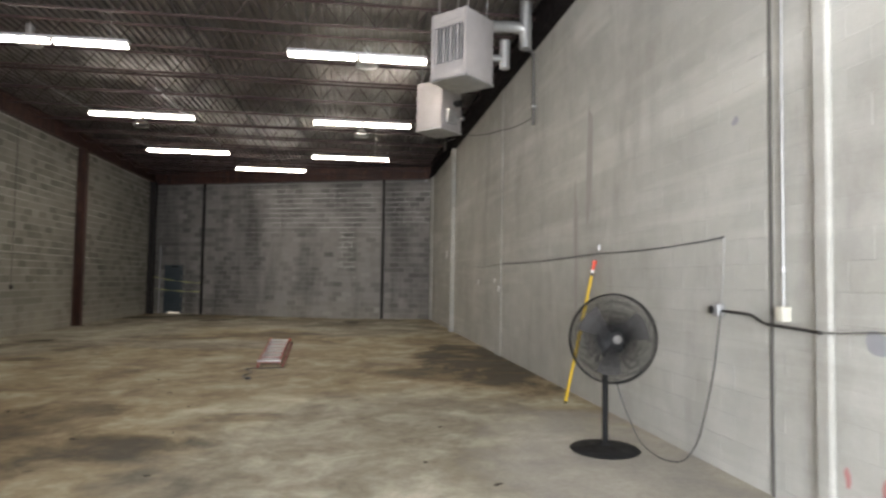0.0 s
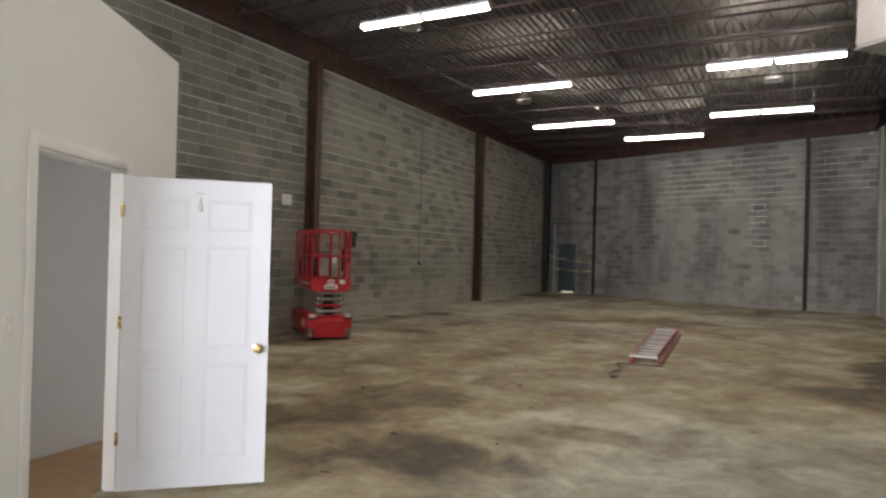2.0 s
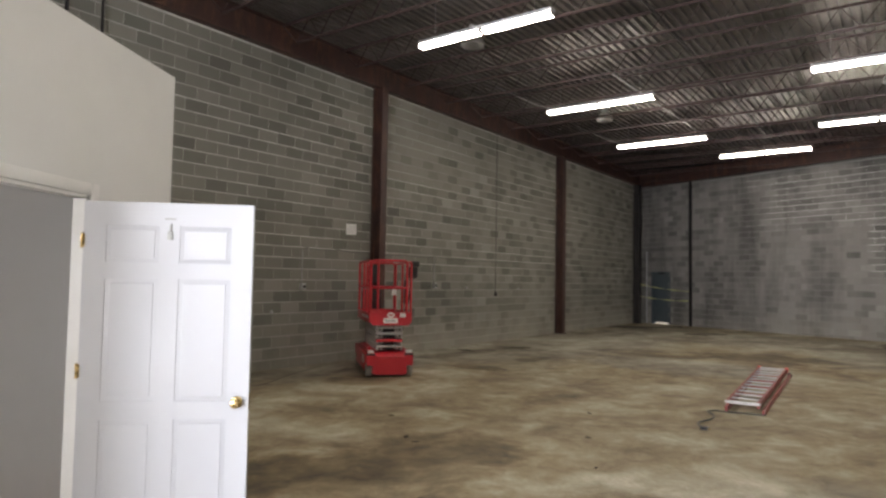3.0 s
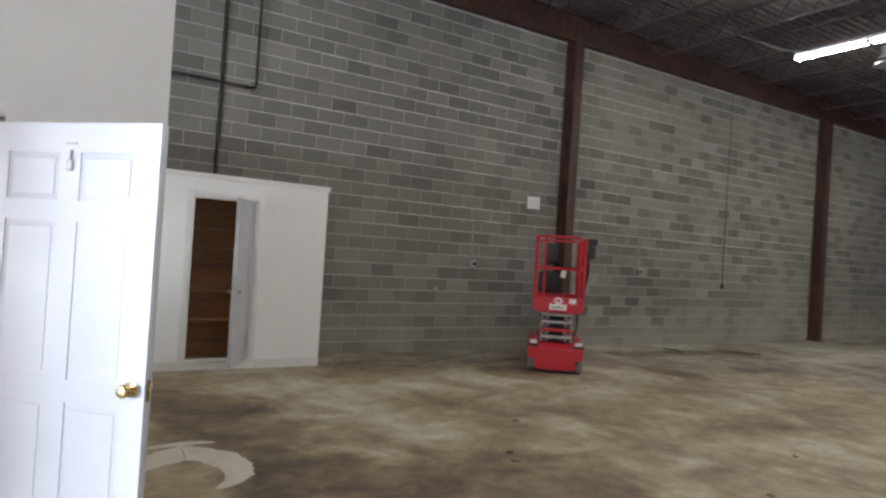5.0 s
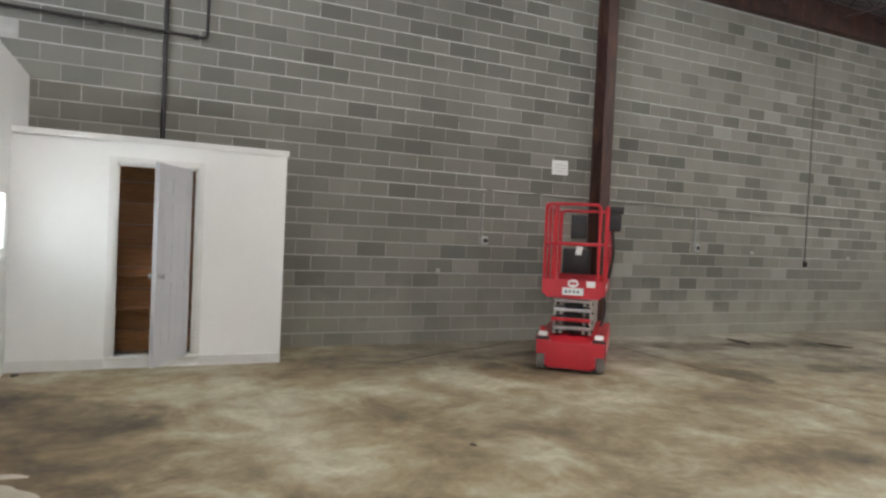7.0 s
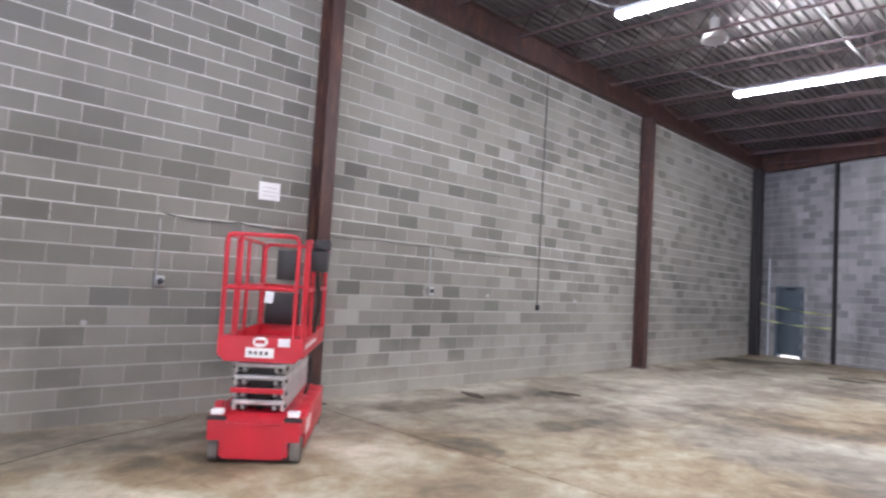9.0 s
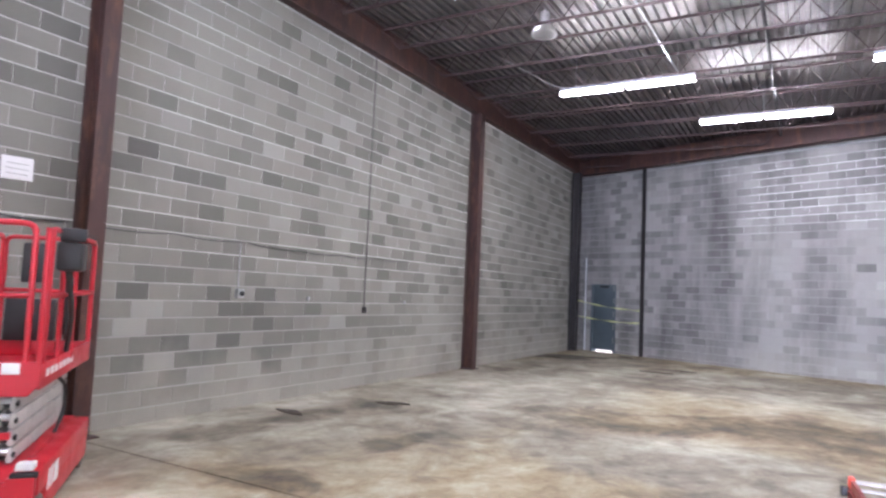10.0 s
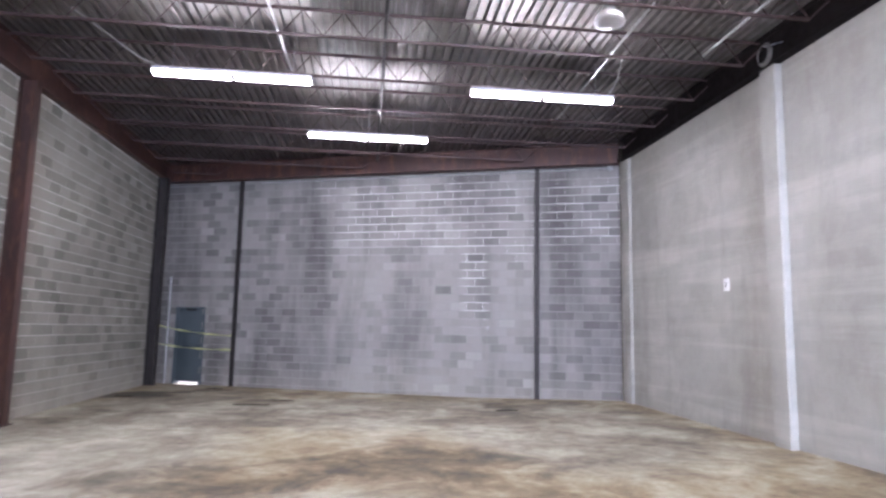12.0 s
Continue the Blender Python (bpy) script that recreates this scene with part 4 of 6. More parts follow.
# chassis with a sloping, notched nose
bm = bmesh.new()
prof = [(0.0, 0.06), (0.0, 0.3), (0.03, 0.34), (0.11, 0.4), (0.16, 0.42), (L - 0.06, 0.42), (L, 0.36), (L, 0.06)]
vs = [[bm.verts.new((sx * 0.29, y, z)) for y, z in prof] for sx in (-1, 1)]
n = len(prof)
bm.faces.new(vs[0])
bm.faces.new(list(reversed(vs[1])))
for i in range(n):
    bm.faces.new((vs[0][i], vs[0][(i + 1) % n], vs[1][(i + 1) % n], vs[1][i]))
bmesh.ops.bevel(bm, geom=list(bm.edges), offset=0.008, segments=2, affect="EDGES")
part("chassis", bm, RED, lift, "red steel chassis")
# full-width bumper plate with cut-out lower corners, and the step recess above it
bm = bmesh.new()
outline = [(-0.385, 0.2), (-0.27, 0.2), (-0.25, 0.05), (0.25, 0.05), (0.27, 0.2), (0.385, 0.2), (0.385, 0.365), (0.23, 0.365), (0.22, 0.33), (-0.22, 0.33), (-0.23, 0.365), (-0.385, 0.365)]
face = [[bm.verts.new((x, y, z)) for x, z in outline] for y in (-0.02, 0.03)]
bm.faces.new(face[0])
bm.faces.new(list(reversed(face[1])))
for i in range(12):
    bm.faces.new((face[0][i], face[0][(i + 1) % 12], face[1][(i + 1) % 12], face[1][i]))
part("bumper_plate", bm, RED, lift, "red steel bumper plate")
part("step_lip", boxes(((-0.23, -0.026, 0.325), (0.23, 0.0, 0.345)), bevel=0.004), RED, lift)
for s in (-1, 1):
    x0, x1 = (0.24, 0.4) if s > 0 else (-0.4, -0.24)
    part("side_box", boxes(((x0, 0.02, 0.24), (x1, L - 0.02, 0.4)), bevel=0.012), RED, lift)
    part("side_skirt", boxes(((x0 + 0.012, 0.3, 0.07), (x1 - 0.004, L - 0.03, 0.25)), bevel=0.01), RED, lift)
    part("nose_cap", boxes(((x0 + 0.004, -0.015, 0.36), (x1 - 0.004, 0.12, 0.395)), bevel=0.006), BLACK, lift, "black rubber step pad")
    part("marker_label", boxes(((x0 + 0.03, -0.003, 0.405), (x1 - 0.03, 0.09, 0.45)), bevel=0.004), LABEL, lift, "white reflector block")
    for y in (0.14, L - 0.18):
        m = Matrix.Translation((s * 0.345, y, 0.115)) @ pose(0, 0, 0, 0, 90, 0)
        wh = part("wheel", lathe(bmesh.new(), [(0.06, -0.045), (0.105, -0.045), (0.115, -0.035), (0.115, 0.035), (0.105, 0.045), (0.06, 0.045)], 24, m), TYRE, lift, "grey solid rubber wheel")
        part("hub", cyl(bmesh.new(), m @ Vector((0, 0, -0.04)), m @ Vector((0, 0, 0.04)), 0.062, n=16), BLACKIRON, wh)
    for y0, y1 in ((0.28, 0.34), (0.37, 0.43), (0.46, 0.6)):
        part("side_decal", boxes(((s * 0.4 - 0.001, y0, 0.2), (s * 0.4 + 0.0015, y1, 0.34))), LABEL, lift, "pale decal")
    for k in range(7):
        part("letter_bar", boxes(((s * 0.361 - 0.0015, 0.16 + k * 0.13, 0.965), (s * 0.361 + 0.0015, 0.25 + k * 0.13, 1.015))), LABEL, lift, "white lettering bar")
part("belly_pan", boxes(((-0.3, 0.02, 0.03), (0.3, L - 0.04, 0.07)), bevel=0.006), BLACKIRON, lift)
part("manual_pouch", boxes(((-0.37, 0.1, 0.42), (-0.3, 0.2, 0.5)), bevel=0.01), RED, lift)
# folded scissor stack
for k in range(4):
    z = 0.48 + k * 0.107
    for s in (-1, 1):
        part("scissor_arm", boxes(((s * 0.205 - 0.018, 0.1, z - 0.048), (s * 0.205 + 0.018, L - 0.12, z + 0.048)), bevel=0.008), ARMGREY, lift, "pale grey scissor arm")
        part("inner_arm", boxes(((s * 0.135 - 0.016, 0.1, z - 0.042), (s * 0.135 + 0.016, L - 0.12, z + 0.042)), bevel=0.006), ARMGREY, lift)
        part("arm_slot", boxes(((s * 0.17 - 0.017, 0.096, z - 0.03), (s * 0.17 + 0.017, 0.13, z + 0.03)), bevel=0.003), BLACK, lift)
        part("pivot_pin", cyl(bmesh.new(), (s * 0.11, 0.12, z), (s * 0.235, 0.12, z), 0.02, n=10), BLACKIRON, lift)
    if k in (0, 2, 3):
        part("cross_tube", cyl(bmesh.new(), (-0.2, 0.1, z + 0.025), (0.2, 0.1, z + 0.025), 0.024, n=12), GALV, lift, "bright cross tube")
part("cross_bar", boxes(((-0.24, 0.06, 0.585), (0.21, 0.09, 0.63)), bevel=0.005), RED, lift, "red cross bar")
part("hydraulic_hose", tube(bmesh.new(), rounded([(0.3, 0.9, 0.45), (0.34, 0.98, 0.6), (0.33, 1.0, 0.8), (0.3, 0.9, 0.86)], 0.1), 0.014), CABLE, lift)
part("hydraulic_ram", cyl(bmesh.new(), (0, 0.2, 0.47), (0, L - 0.25, 0.8), 0.05, n=14), BLACKIRON, lift, "dark hydraulic ram")
# dark box added for the shade and hydraulics between the arms
part("centre_frame", boxes(((-0.1, 0.2, 0.44), (0.1, L - 0.2, 0.84)), bevel=0.01), BLACKIRON, lift, "dark core standing for shade and hydraulics inside the scissor stack")
# platform tray
bm = bmesh.new()
prof = [(-0.36, 0.93), (-0.36, 1.08), (0.36, 1.08), (0.36, 0.93), (0.3, 0.86), (-0.3, 0.86)]
a = [bm.verts.new((x, 0.0, z)) for x, z in prof]
b = [bm.verts.new((x, 0.02, z)) for x, z in prof]
bm.faces.new(a)
bm.faces.new(list(reversed(b)))
for i in range(6):
    bm.faces.new((a[i], a[(i + 1) % 6], b[(i + 1) % 6], b[i]))
bmesh.ops.bevel(bm, geom=list(bm.edges), offset=0.004, segments=1, affect="EDGES")
part("front_apron", bm, RED, lift)
part("platform_deck", boxes(((-0.35, 0.02, 0.9), (0.35, L - 0.02, 0.93)), bevel=0.004), RED, lift)
for s in (-1, 1):
    part("toe_board", boxes(((s * 0.355 - 0.006, 0.02, 0.9), (s * 0.355 + 0.006, L - 0.02, 1.06)), bevel=0.003), RED, lift)
part("rear_toe_board", boxes(((-0.35, L - 0.03, 0.9), (0.35, L - 0.018, 1.06)), bevel=0.003), RED, lift)
part("maker_plate", boxes(((-0.12, -0.006, 0.9), (0.12, -0.0005, 0.985)), bevel=0.001), LABEL, lift, "white lettered plate")
for k in range(4):
    part("plate_bar", boxes(((-0.09 + k * 0.045, -0.008, 0.925), (-0.065 + k * 0.045, -0.0055, 0.955))), INK, lift)
bm = bmesh.new()
cyl(bm, (0.0, -0.006, 1.035), (0.0, -0.0005, 1.035), 0.045, n=24)
bmesh.ops.scale(bm, vec=(1.4, 1, 1), verts=bm.verts)
part("round_decal", bm, LABEL, lift, "white oval decal")
bm = bmesh.new()
box(bm, (-0.04, -0.008, 1.022), (0.04, -0.0055, 1.05), 0.001)
part("decal_centre", bm, RED, lift)
part("small_decal", boxes(((0.15, -0.006, 1.0), (0.25, -0.0005, 1.07)), bevel=0.001), LABEL, lift, "white warning decal")
# guard rails
T, MID = 1.95, 1.49
for name, pts in (("front_rail", [(-0.34, 0.02, 1.06), (-0.34, 0.02, T), (0.27, 0.02, T), (0.27, 0.02, 1.06)]),
                  ("rear_rail", [(-0.34, L - 0.03, 1.06), (-0.34, L - 0.03, T), (0.34, L - 0.03, T), (0.34, L - 0.03, 1.06)]),
                  ("side_rail", [(-0.35, 0.08, 1.06), (-0.35, 0.08, T), (-0.35, L - 0.08, T), (-0.35, L - 0.08, 1.06)]),
                  ("side_rail", [(0.35, 0.08, 1.06), (0.35, 0.08, T - 0.02), (0.35, L - 0.08, T - 0.02), (0.35, L - 0.08, 1.06)])):
    bm = bmesh.new()
    rail(bm, pts)
    part(name, bm, RED, lift)
for p, q in (((-0.34, 0.02, MID), (0.27, 0.02, MID)), ((-0.34, L - 0.03, MID), (0.34, L - 0.03, MID)), ((-0.35, 0.08, MID), (-0.35, L - 0.08, MID)), ((0.35, 0.08, MID), (0.35, L - 0.08, MID))):
    part("mid_rail", cyl(bmesh.new(), p, q, 0.018, n=10), RED, lift)
for p in ((-0.35, 0.5), (-0.35, 0.95), (0.35, 0.5), (0.35, 0.95), (0.34, 0.03), (-0.22, 0.025)):
    part("post", cyl(bmesh.new(), (*p, 1.0), (*p, T - 0.02), 0.018, n=10), RED, lift)
part("inner_board", boxes(((-0.2, L - 0.075, 1.56), (0.02, L - 0.055, 1.9)), bevel=0.01), BLACK, lift, "black document box")
part("inner_board", boxes(((-0.3, L - 0.075, 1.06), (0.08, L - 0.055, 1.42)), bevel=0.01), BLACK, lift, "dark grey board")
part("hang_tag", boxes(((-0.2, -0.004, 1.36), (-0.13, 0.0, 1.46)), m=Matrix.Rotation(0.15, 4, "Y")), LABEL, lift, "white paper tag on the rail")
cbx = part("control_box", boxes(((0.34, 0.25, 1.66), (0.5, 0.45, 1.86)), bevel=0.025), BLACK, lift, "black platform control box")
part("joystick", cyl(bmesh.new(), (0.43, 0.34, 1.84), (0.45, 0.33, 1.96), 0.016, 0.022, n=10), BLACK, cbx)
part("control_hood", boxes(((0.36, 0.24, 1.86), (0.52, 0.28, 1.95)), bevel=0.01), BLACK, cbx)
part("control_lead", tube(bmesh.new(), rounded([(0.4, 0.36, 1.68), (0.42, 0.5, 1.4), (0.4, 0.62, 1.25), (0.37, 0.7, 1.08)], 0.15), 0.02), CABLE, lift, "black control lead")
part("side_cover", boxes(((0.342, 0.6, 1.2), (0.37, 0.78, 1.62)), bevel=0.01), BLACK, lift, "black pouch on the rail")

# ---- ladder on the slab ----
la, lb = Vector((-1.38, 12.3, 0)), Vector((-1.66, 16.4, 0))
la.z, lb.z = floor_z(*la[:2]), floor_z(*lb[:2])
d = lb - la
ladder = thing("step_ladder", Matrix.Translation(la) @ pose(0, 0, 0, math.degrees(math.atan2(d.z, d.length)), 0, math.degrees(math.atan2(d.y, d.x)) - 90), "folded red fibreglass stepladder lying on the slab", "ladder")
LL = d.length
W0, W1_ = 0.18, 0.22
for s in (-1, 1):
    for name, z0, z1, off in (("front_rail", 0.075, 0.15, 0.0), ("rear_rail", 0.0, 0.065, 0.06)):
        bm = bmesh.new()
        o = off * (1 if s > 0 else 0.3)
        prism(bm, [(s * (W0 + o) - 0.016, 0), (s * (W0 + o) + 0.016, 0), (s * (W1_ + o) + 0.016, LL), (s * (W1_ + o) - 0.016, LL)], z0, z1)
        part(name, bm, LADDER_RED, ladder)
    part("foot", boxes(((s * W1_ - 0.028, LL - 0.12, 0.07), (s * W1_ + 0.028, LL + 0.01, 0.165)), bevel=0.02), ORANGERED, ladder, "red moulded foot")
    part("foot", boxes(((s * (W1_ + 0.05) - 0.03, LL - 0.08, -0.002), (s * (W1_ + 0.05) + 0.03, LL, 0.07)), bevel=0.006), BLACK, ladder)
part("top_cap", boxes(((-W0 - 0.03, -0.03, 0.112), (W0 + 0.03, 0.03, 0.15)), bevel=0.012), TREAD, ladder, "pale moulded top cap")
part("end_tread", boxes(((-W1_ + 0.014, LL - 0.16, 0.13), (W1_ - 0.014, LL - 0.07, 0.15)), bevel=0.003), TREAD, ladder, "pale aluminium tread")
for k in range(11):
    y = 0.3 + k * 0.34
    w = W0 + (W1_ - W0) * y / LL
    part("tread", boxes(((-w + 0.014, y - 0.03, 0.135), (w - 0.014, y + 0.03, 0.149)), bevel=0.003), TREAD, ladder, "grooved aluminium tread")
for k in range(5):
    y = 0.6 + k * 0.8
    w = W0 + (W1_ - W0) * y / LL
    part("rear_brace", boxes(((-w + 0.014, y - 0.015, 0.02), (w - 0.014, y + 0.015, 0.05)), bevel=0.004), LADDER_RED, ladder)
bm = bmesh.new()
for s in (-1, 1):
    cyl(bm, (s * W0 * 1.02, 1.2, 0.09), (s * W0 * 1.1, 2.2, 0.07), 0.012, n=8)
part("spreader", bm, ALU, ladder)

cord = thing("extension_cord", Matrix.Translation((-1.55, 11.35, 0)), "thin dark extension cord curling out beside the ladder", "cord")
pts = [(0.44, 0.94, 0.012), (0.16, 0.88, 0.012), (-0.16, 0.84, 0.012), (-0.21, 0.75, 0.012), (-0.06, 0.48, 0.012), (-0.035, 0.28, 0.012), (-0.135, -0.07, 0.012), (0.0, -0.34, 0.012)]
part("cord", tube(bmesh.new(), rounded(pts, 0.12, 5), 0.01, 6), CABLE, cord)
part("plug", boxes(((-0.02, -0.38, 0.0), (0.06, -0.3, 0.035)), bevel=0.008), BLACK, cord)
for k in range(2):
    part("prong", boxes(((0.06, -0.36 + k * 0.035, 0.014), (0.085, -0.355 + k * 0.035, 0.022))), BRASS, cord)

# ---- pedestal fan ----
fz = floor_z(2.45, 6.07)
fan = thing("pedestal_fan", Matrix.Translation((2.489, 5.905, fz)) @ pose(0, 0, 0, 0, 0, -3) @ Matrix.Scale(1.08, 4), "black industrial pedestal fan with round wire guard", "fan")
part("base", lathe(bmesh.new(), [(0.0005, 0.0), (0.29, 0.0), (0.3, 0.012), (0.28, 0.028), (0.2, 0.04), (0.06, 0.055), (0.045, 0.075), (0.0005, 0.075)], 36, Matrix.Translation((0, 0.2, 0))), FANBLACK, fan, "round cast base")
part("pole", cyl(bmesh.new(), (0, 0.2, 0.06), (0, 0.2, 0.75), 0.026, n=16), FANBLACK, fan)
part("inner_pole", cyl(bmesh.new(), (0, 0.2, 0.75), (0, 0.2, 0.95), 0.022, n=16), FANBLACK, fan)
part("height_knob", boxes(((-0.045, 0.15, 0.69), (0.0, 0.2, 0.76)), bevel=0.012), BLACK, fan)
HZ = 0.98
part("yoke", boxes(((-0.035, 0.1, 0.86), (0.035, 0.24, 0.98)), bevel=0.015), FANBLACK, fan)
m = Matrix.Translation((0, 0.0, HZ)) @ pose(0, 0, 0, 90, 0, 0)
part("motor", lathe(bmesh.new(), [(0.0005, -0.2), (0.06, -0.2), (0.085, -0.18), (0.09, -0.05), (0.07, 0.0), (0.0005, 0.0)], 24, m), BLACK, fan)
guard = bmesh.new()
R = 0.375
for rr, yy in ((R, 0.0), (R - 0.003, -0.03), (R - 0.003, 0.03)):
    tube(guard, [(rr * math.cos(a), yy, HZ + rr * math.sin(a)) for a in [2 * math.pi * k / 64 for k in range(64)]], 0.005, 6, True)
part("guard_rim", guard, FANBLACK, fan)
for name, side in (("front_guard", -1), ("rear_guard", 1)):
    bm = bmesh.new()
    for k in range(180):
        a = 2 * math.pi * k / 180
        ps = []
        for f in (0.16, 0.45, 0.75, 1.0):
            bulge = 0.03 + 0.06 * (1 - f ** 2)
            aa = a + (1 - f) * 0.25 * side
            ps.append((R * f * math.cos(aa), side * bulge, HZ + R * f * math.sin(aa)))
        tube(bm, ps, 0.0018, 3)
    for f in (0.36, 0.6, 0.84):
        bulge = 0.03 + 0.06 * (1 - f ** 2)
        tube(bm, [(R * f * math.cos(2 * math.pi * k / 40), side * bulge, HZ + R * f * math.sin(2 * math.pi * k / 40)) for k in range(40)], 0.0018, 3, True)
    tagged(part(name, bm, FANBLACK, fan, "fine wire guard"), kind="stuff")
m = Matrix.Translation((0, -0.098, HZ)) @ pose(0, 0, 0, 90, 0, 0)
part("guard_badge", lathe(bmesh.new(), [(0.0005, 0.008), (0.03, 0.006), (0.038, 0.0), (0.0005, -0.004)], 24, m), DIMPIPE, fan, "round grey centre badge")
part("guard_plate", lathe(bmesh.new(), [(0.0005, -0.004), (0.062, -0.006), (0.066, -0.012), (0.0005, -0.014)], 24, m), FANBLACK, fan)
for k in range(3):
    bm = bmesh.new()
    a0 = 2 * math.pi * k / 3 + 0.4
    rows = []
    for i in range(6):
        r = 0.06 + i * 0.05
        row = []
        for j in range(7):
            aa = a0 + (j - 3) * 0.14 * (1.0 if i else 1.3)
            row.append(bm.verts.new((r * math.cos(aa), (j - 3) * 0.009, HZ + r * math.sin(aa))))
        rows.append(row)
    for u, w in zip(rows, rows[1:]):
        for j in range(6):
            bm.faces.new((u[j], u[j + 1], w[j + 1], w[j]))
    ex = bmesh.ops.extrude_face_region(bm, geom=list(bm.faces))
    bmesh.ops.translate(bm, verts=[v for v in ex["geom"] if isinstance(v, bmesh.types.BMVert)], vec=(0, 0.003, 0))
    part("blade", bm, BLADE, fan, "curved dull grey blade")
fc = thing("fan_cord", Matrix.Translation((2.56, 6.2, fz)) @ Matrix.Scale(1.1, 4), "dark power cord hanging from the fan to the wall box", "cord")
part("cord", tube(bmesh.new(), rounded([(0.0, -0.05, 0.8), (0.06, -0.12, 0.45), (0.16, -0.3, 0.1), (0.28, -0.45, 0.012), (0.4, -0.55, 0.02), (0.46, -0.66, 0.2), (0.5, -0.8, 0.7), (0.52, -0.88, 1.22)], 0.3, 6), 0.0055, 6), CABLE, fc)

# yellow pole leaning on the wall
p0, p1 = Vector((2.84, 8.3, floor_z(2.84, 8.3))), Vector((3.172, 8.15, 1.92))
pole = thing("marking_pole", Matrix.Translation(p0) @ (p1 - p0).to_track_quat("Z", "Y").to_matrix().to_4x4(), "yellow fibreglass pole with red tip leaning on the wall", "pole")
H = (p1 - p0).length
part("shaft", cyl(bmesh.new(), (0, 0, 0.04), (0, 0, H - 0.2), 0.02, n=14), YELLOW, pole)
part("red_tip", cyl(bmesh.new(), (0, 0, H - 0.12), (0, 0, H), 0.024, 0.028, n=14), ORANGERED, pole, "orange-red tip")
part("white_band", cyl(bmesh.new(), (0, 0, H - 0.16), (0, 0, H - 0.12), 0.022, n=14), LABEL, pole)
part("black_band", cyl(bmesh.new(), (0, 0, H - 0.2), (0, 0, H - 0.16), 0.019, n=14), BLACK, pole)
part("foot", cyl(bmesh.new(), (0, 0, 0), (0, 0, 0.04), 0.016, 0.024, n=14), BLACK, pole)


# ---- unit heaters by the right wall ----
def heater(x, y, z, turn, grille, label):
    h = thing("unit_heater", Matrix.Translation((x, y, z)) @ pose(0, 0, 0, 0, 0, turn) @ Matrix.Scale(1.06, 4), label, "heater", "hanging unit heaters")
    w, d, t = 0.58, 0.62, 0.87
    part("casing", boxes(((-w / 2, 0.02, 0.0), (w / 2, d, t)), bevel=0.012), HEATER, h)
    if grille:
        part("face_frame", boxes(((-w / 2, 0.0, 0.0), (-w / 2 + 0.05, 0.022, t)), ((w / 2 - 0.05, 0.0, 0.0), (w / 2, 0.022, t)), ((-w / 2 + 0.05, 0.0, t - 0.13), (w / 2 - 0.05, 0.022, t)), ((-w / 2 + 0.05, 0.0, 0), (w / 2 - 0.05, 0.022, 0.2)), ((-w / 2 + 0.05, 0.0, 0.68), (w / 2 - 0.05, 0.022, 0.74)), bevel=0.004), HEATER, h)
        part("dark_slot", boxes(((-0.2, 0.012, 0.74), (0.2, 0.021, 0.79))), BLACK, h)
        for k in range(8):
            xx = -0.2 + k * 0.057
            part("louvre", boxes(((xx - 0.015, 0.002, 0.21), (xx + 0.015, 0.02, 0.67)), bevel=0.004), GALV if k % 2 else HEATER, h, "bright vertical louvre")
        part("grille_backing", boxes(((-0.23, 0.014, 0.2), (0.23, 0.0195, 0.68))), INK, h)
    else:
        part("rear_cover", boxes(((-w / 2 + 0.01, 0.0, 0.02), (w / 2 - 0.01, 0.022, t - 0.02)), bevel=0.01), HEATER, h)
        part("valve_box", boxes(((w / 2, 0.1, 0.1), (w / 2 + 0.09, 0.36, 0.34)), bevel=0.008), GALV, h)
        part("gas_valve", cyl(bmesh.new(), (w / 2 + 0.05, 0.44, 0.22), (w / 2 + 0.17, 0.44, 0.22), 0.04, n=12), GALV, h)
        part("fan_motor", cyl(bmesh.new(), (w / 2, 0.42, 0.5), (w / 2 + 0.13, 0.42, 0.5), 0.06, n=16), BLACK, h, "black fan motor")
    part("bottom_lip", boxes(((-w / 2 - 0.008, -0.008, -0.03), (w / 2 + 0.008, d + 0.01, 0.0)), bevel=0.006), GALV, h)
    for xx in (-w / 2 + 0.05, w / 2 - 0.05):
        for yy in (0.1, d - 0.1):
            part("hanger_rod", cyl(bmesh.new(), (xx, yy, t), (xx, yy, (DECK - z) / 1.06), 0.007, n=6), GALV, h)
    return h


heater(1.34, 8.9, 4.43, -46, True, "pale grey gas unit heater with louvred face, hung from joists")
heater(1.46, 12.41, 4.54, -44, False, "pale grey unit heater seen from its plain back, hung from joists")
fl = thing("heater_flue", Matrix.Translation((2.53, 9.67, 5.33)) @ Matrix.Scale(1.06, 4), "bright galvanised flue pipe rising from a unit heater", "flue pipe")
part("elbow", tube(bmesh.new(), rounded([(-0.42, -0.08, 0.12), (-0.1, 0, 0.17), (0.08, 0.0, 0.16), (0.1, 0, -0.12)], 0.13, 6), 0.082, 14), GALV, fl)
part("riser", cyl(bmesh.new(), (0.1, 0, -0.14), (0.1, 0.0, 0.81), 0.085, n=18), GALV, fl)
part("collar", cyl(bmesh.new(), (0.1, 0, 0.16), (0.1, 0, 0.24), 0.093, n=18), GALV, fl)
part("drip_tee", cyl(bmesh.new(), (-0.2, 0.02, -0.44), (-0.2, 0.02, -0.04), 0.075, n=18), GALV, fl)
part("tee_branch", cyl(bmesh.new(), (-0.42, 0.0, -0.3), (-0.2, 0.02, -0.3), 0.05, n=16), GALV, fl)
gp = thing("wall_pipe_stub", Matrix.Translation((XR - 0.05, 10.95, 4.345)), "grey vertical pipe stub strapped high on the wall", "pipe")
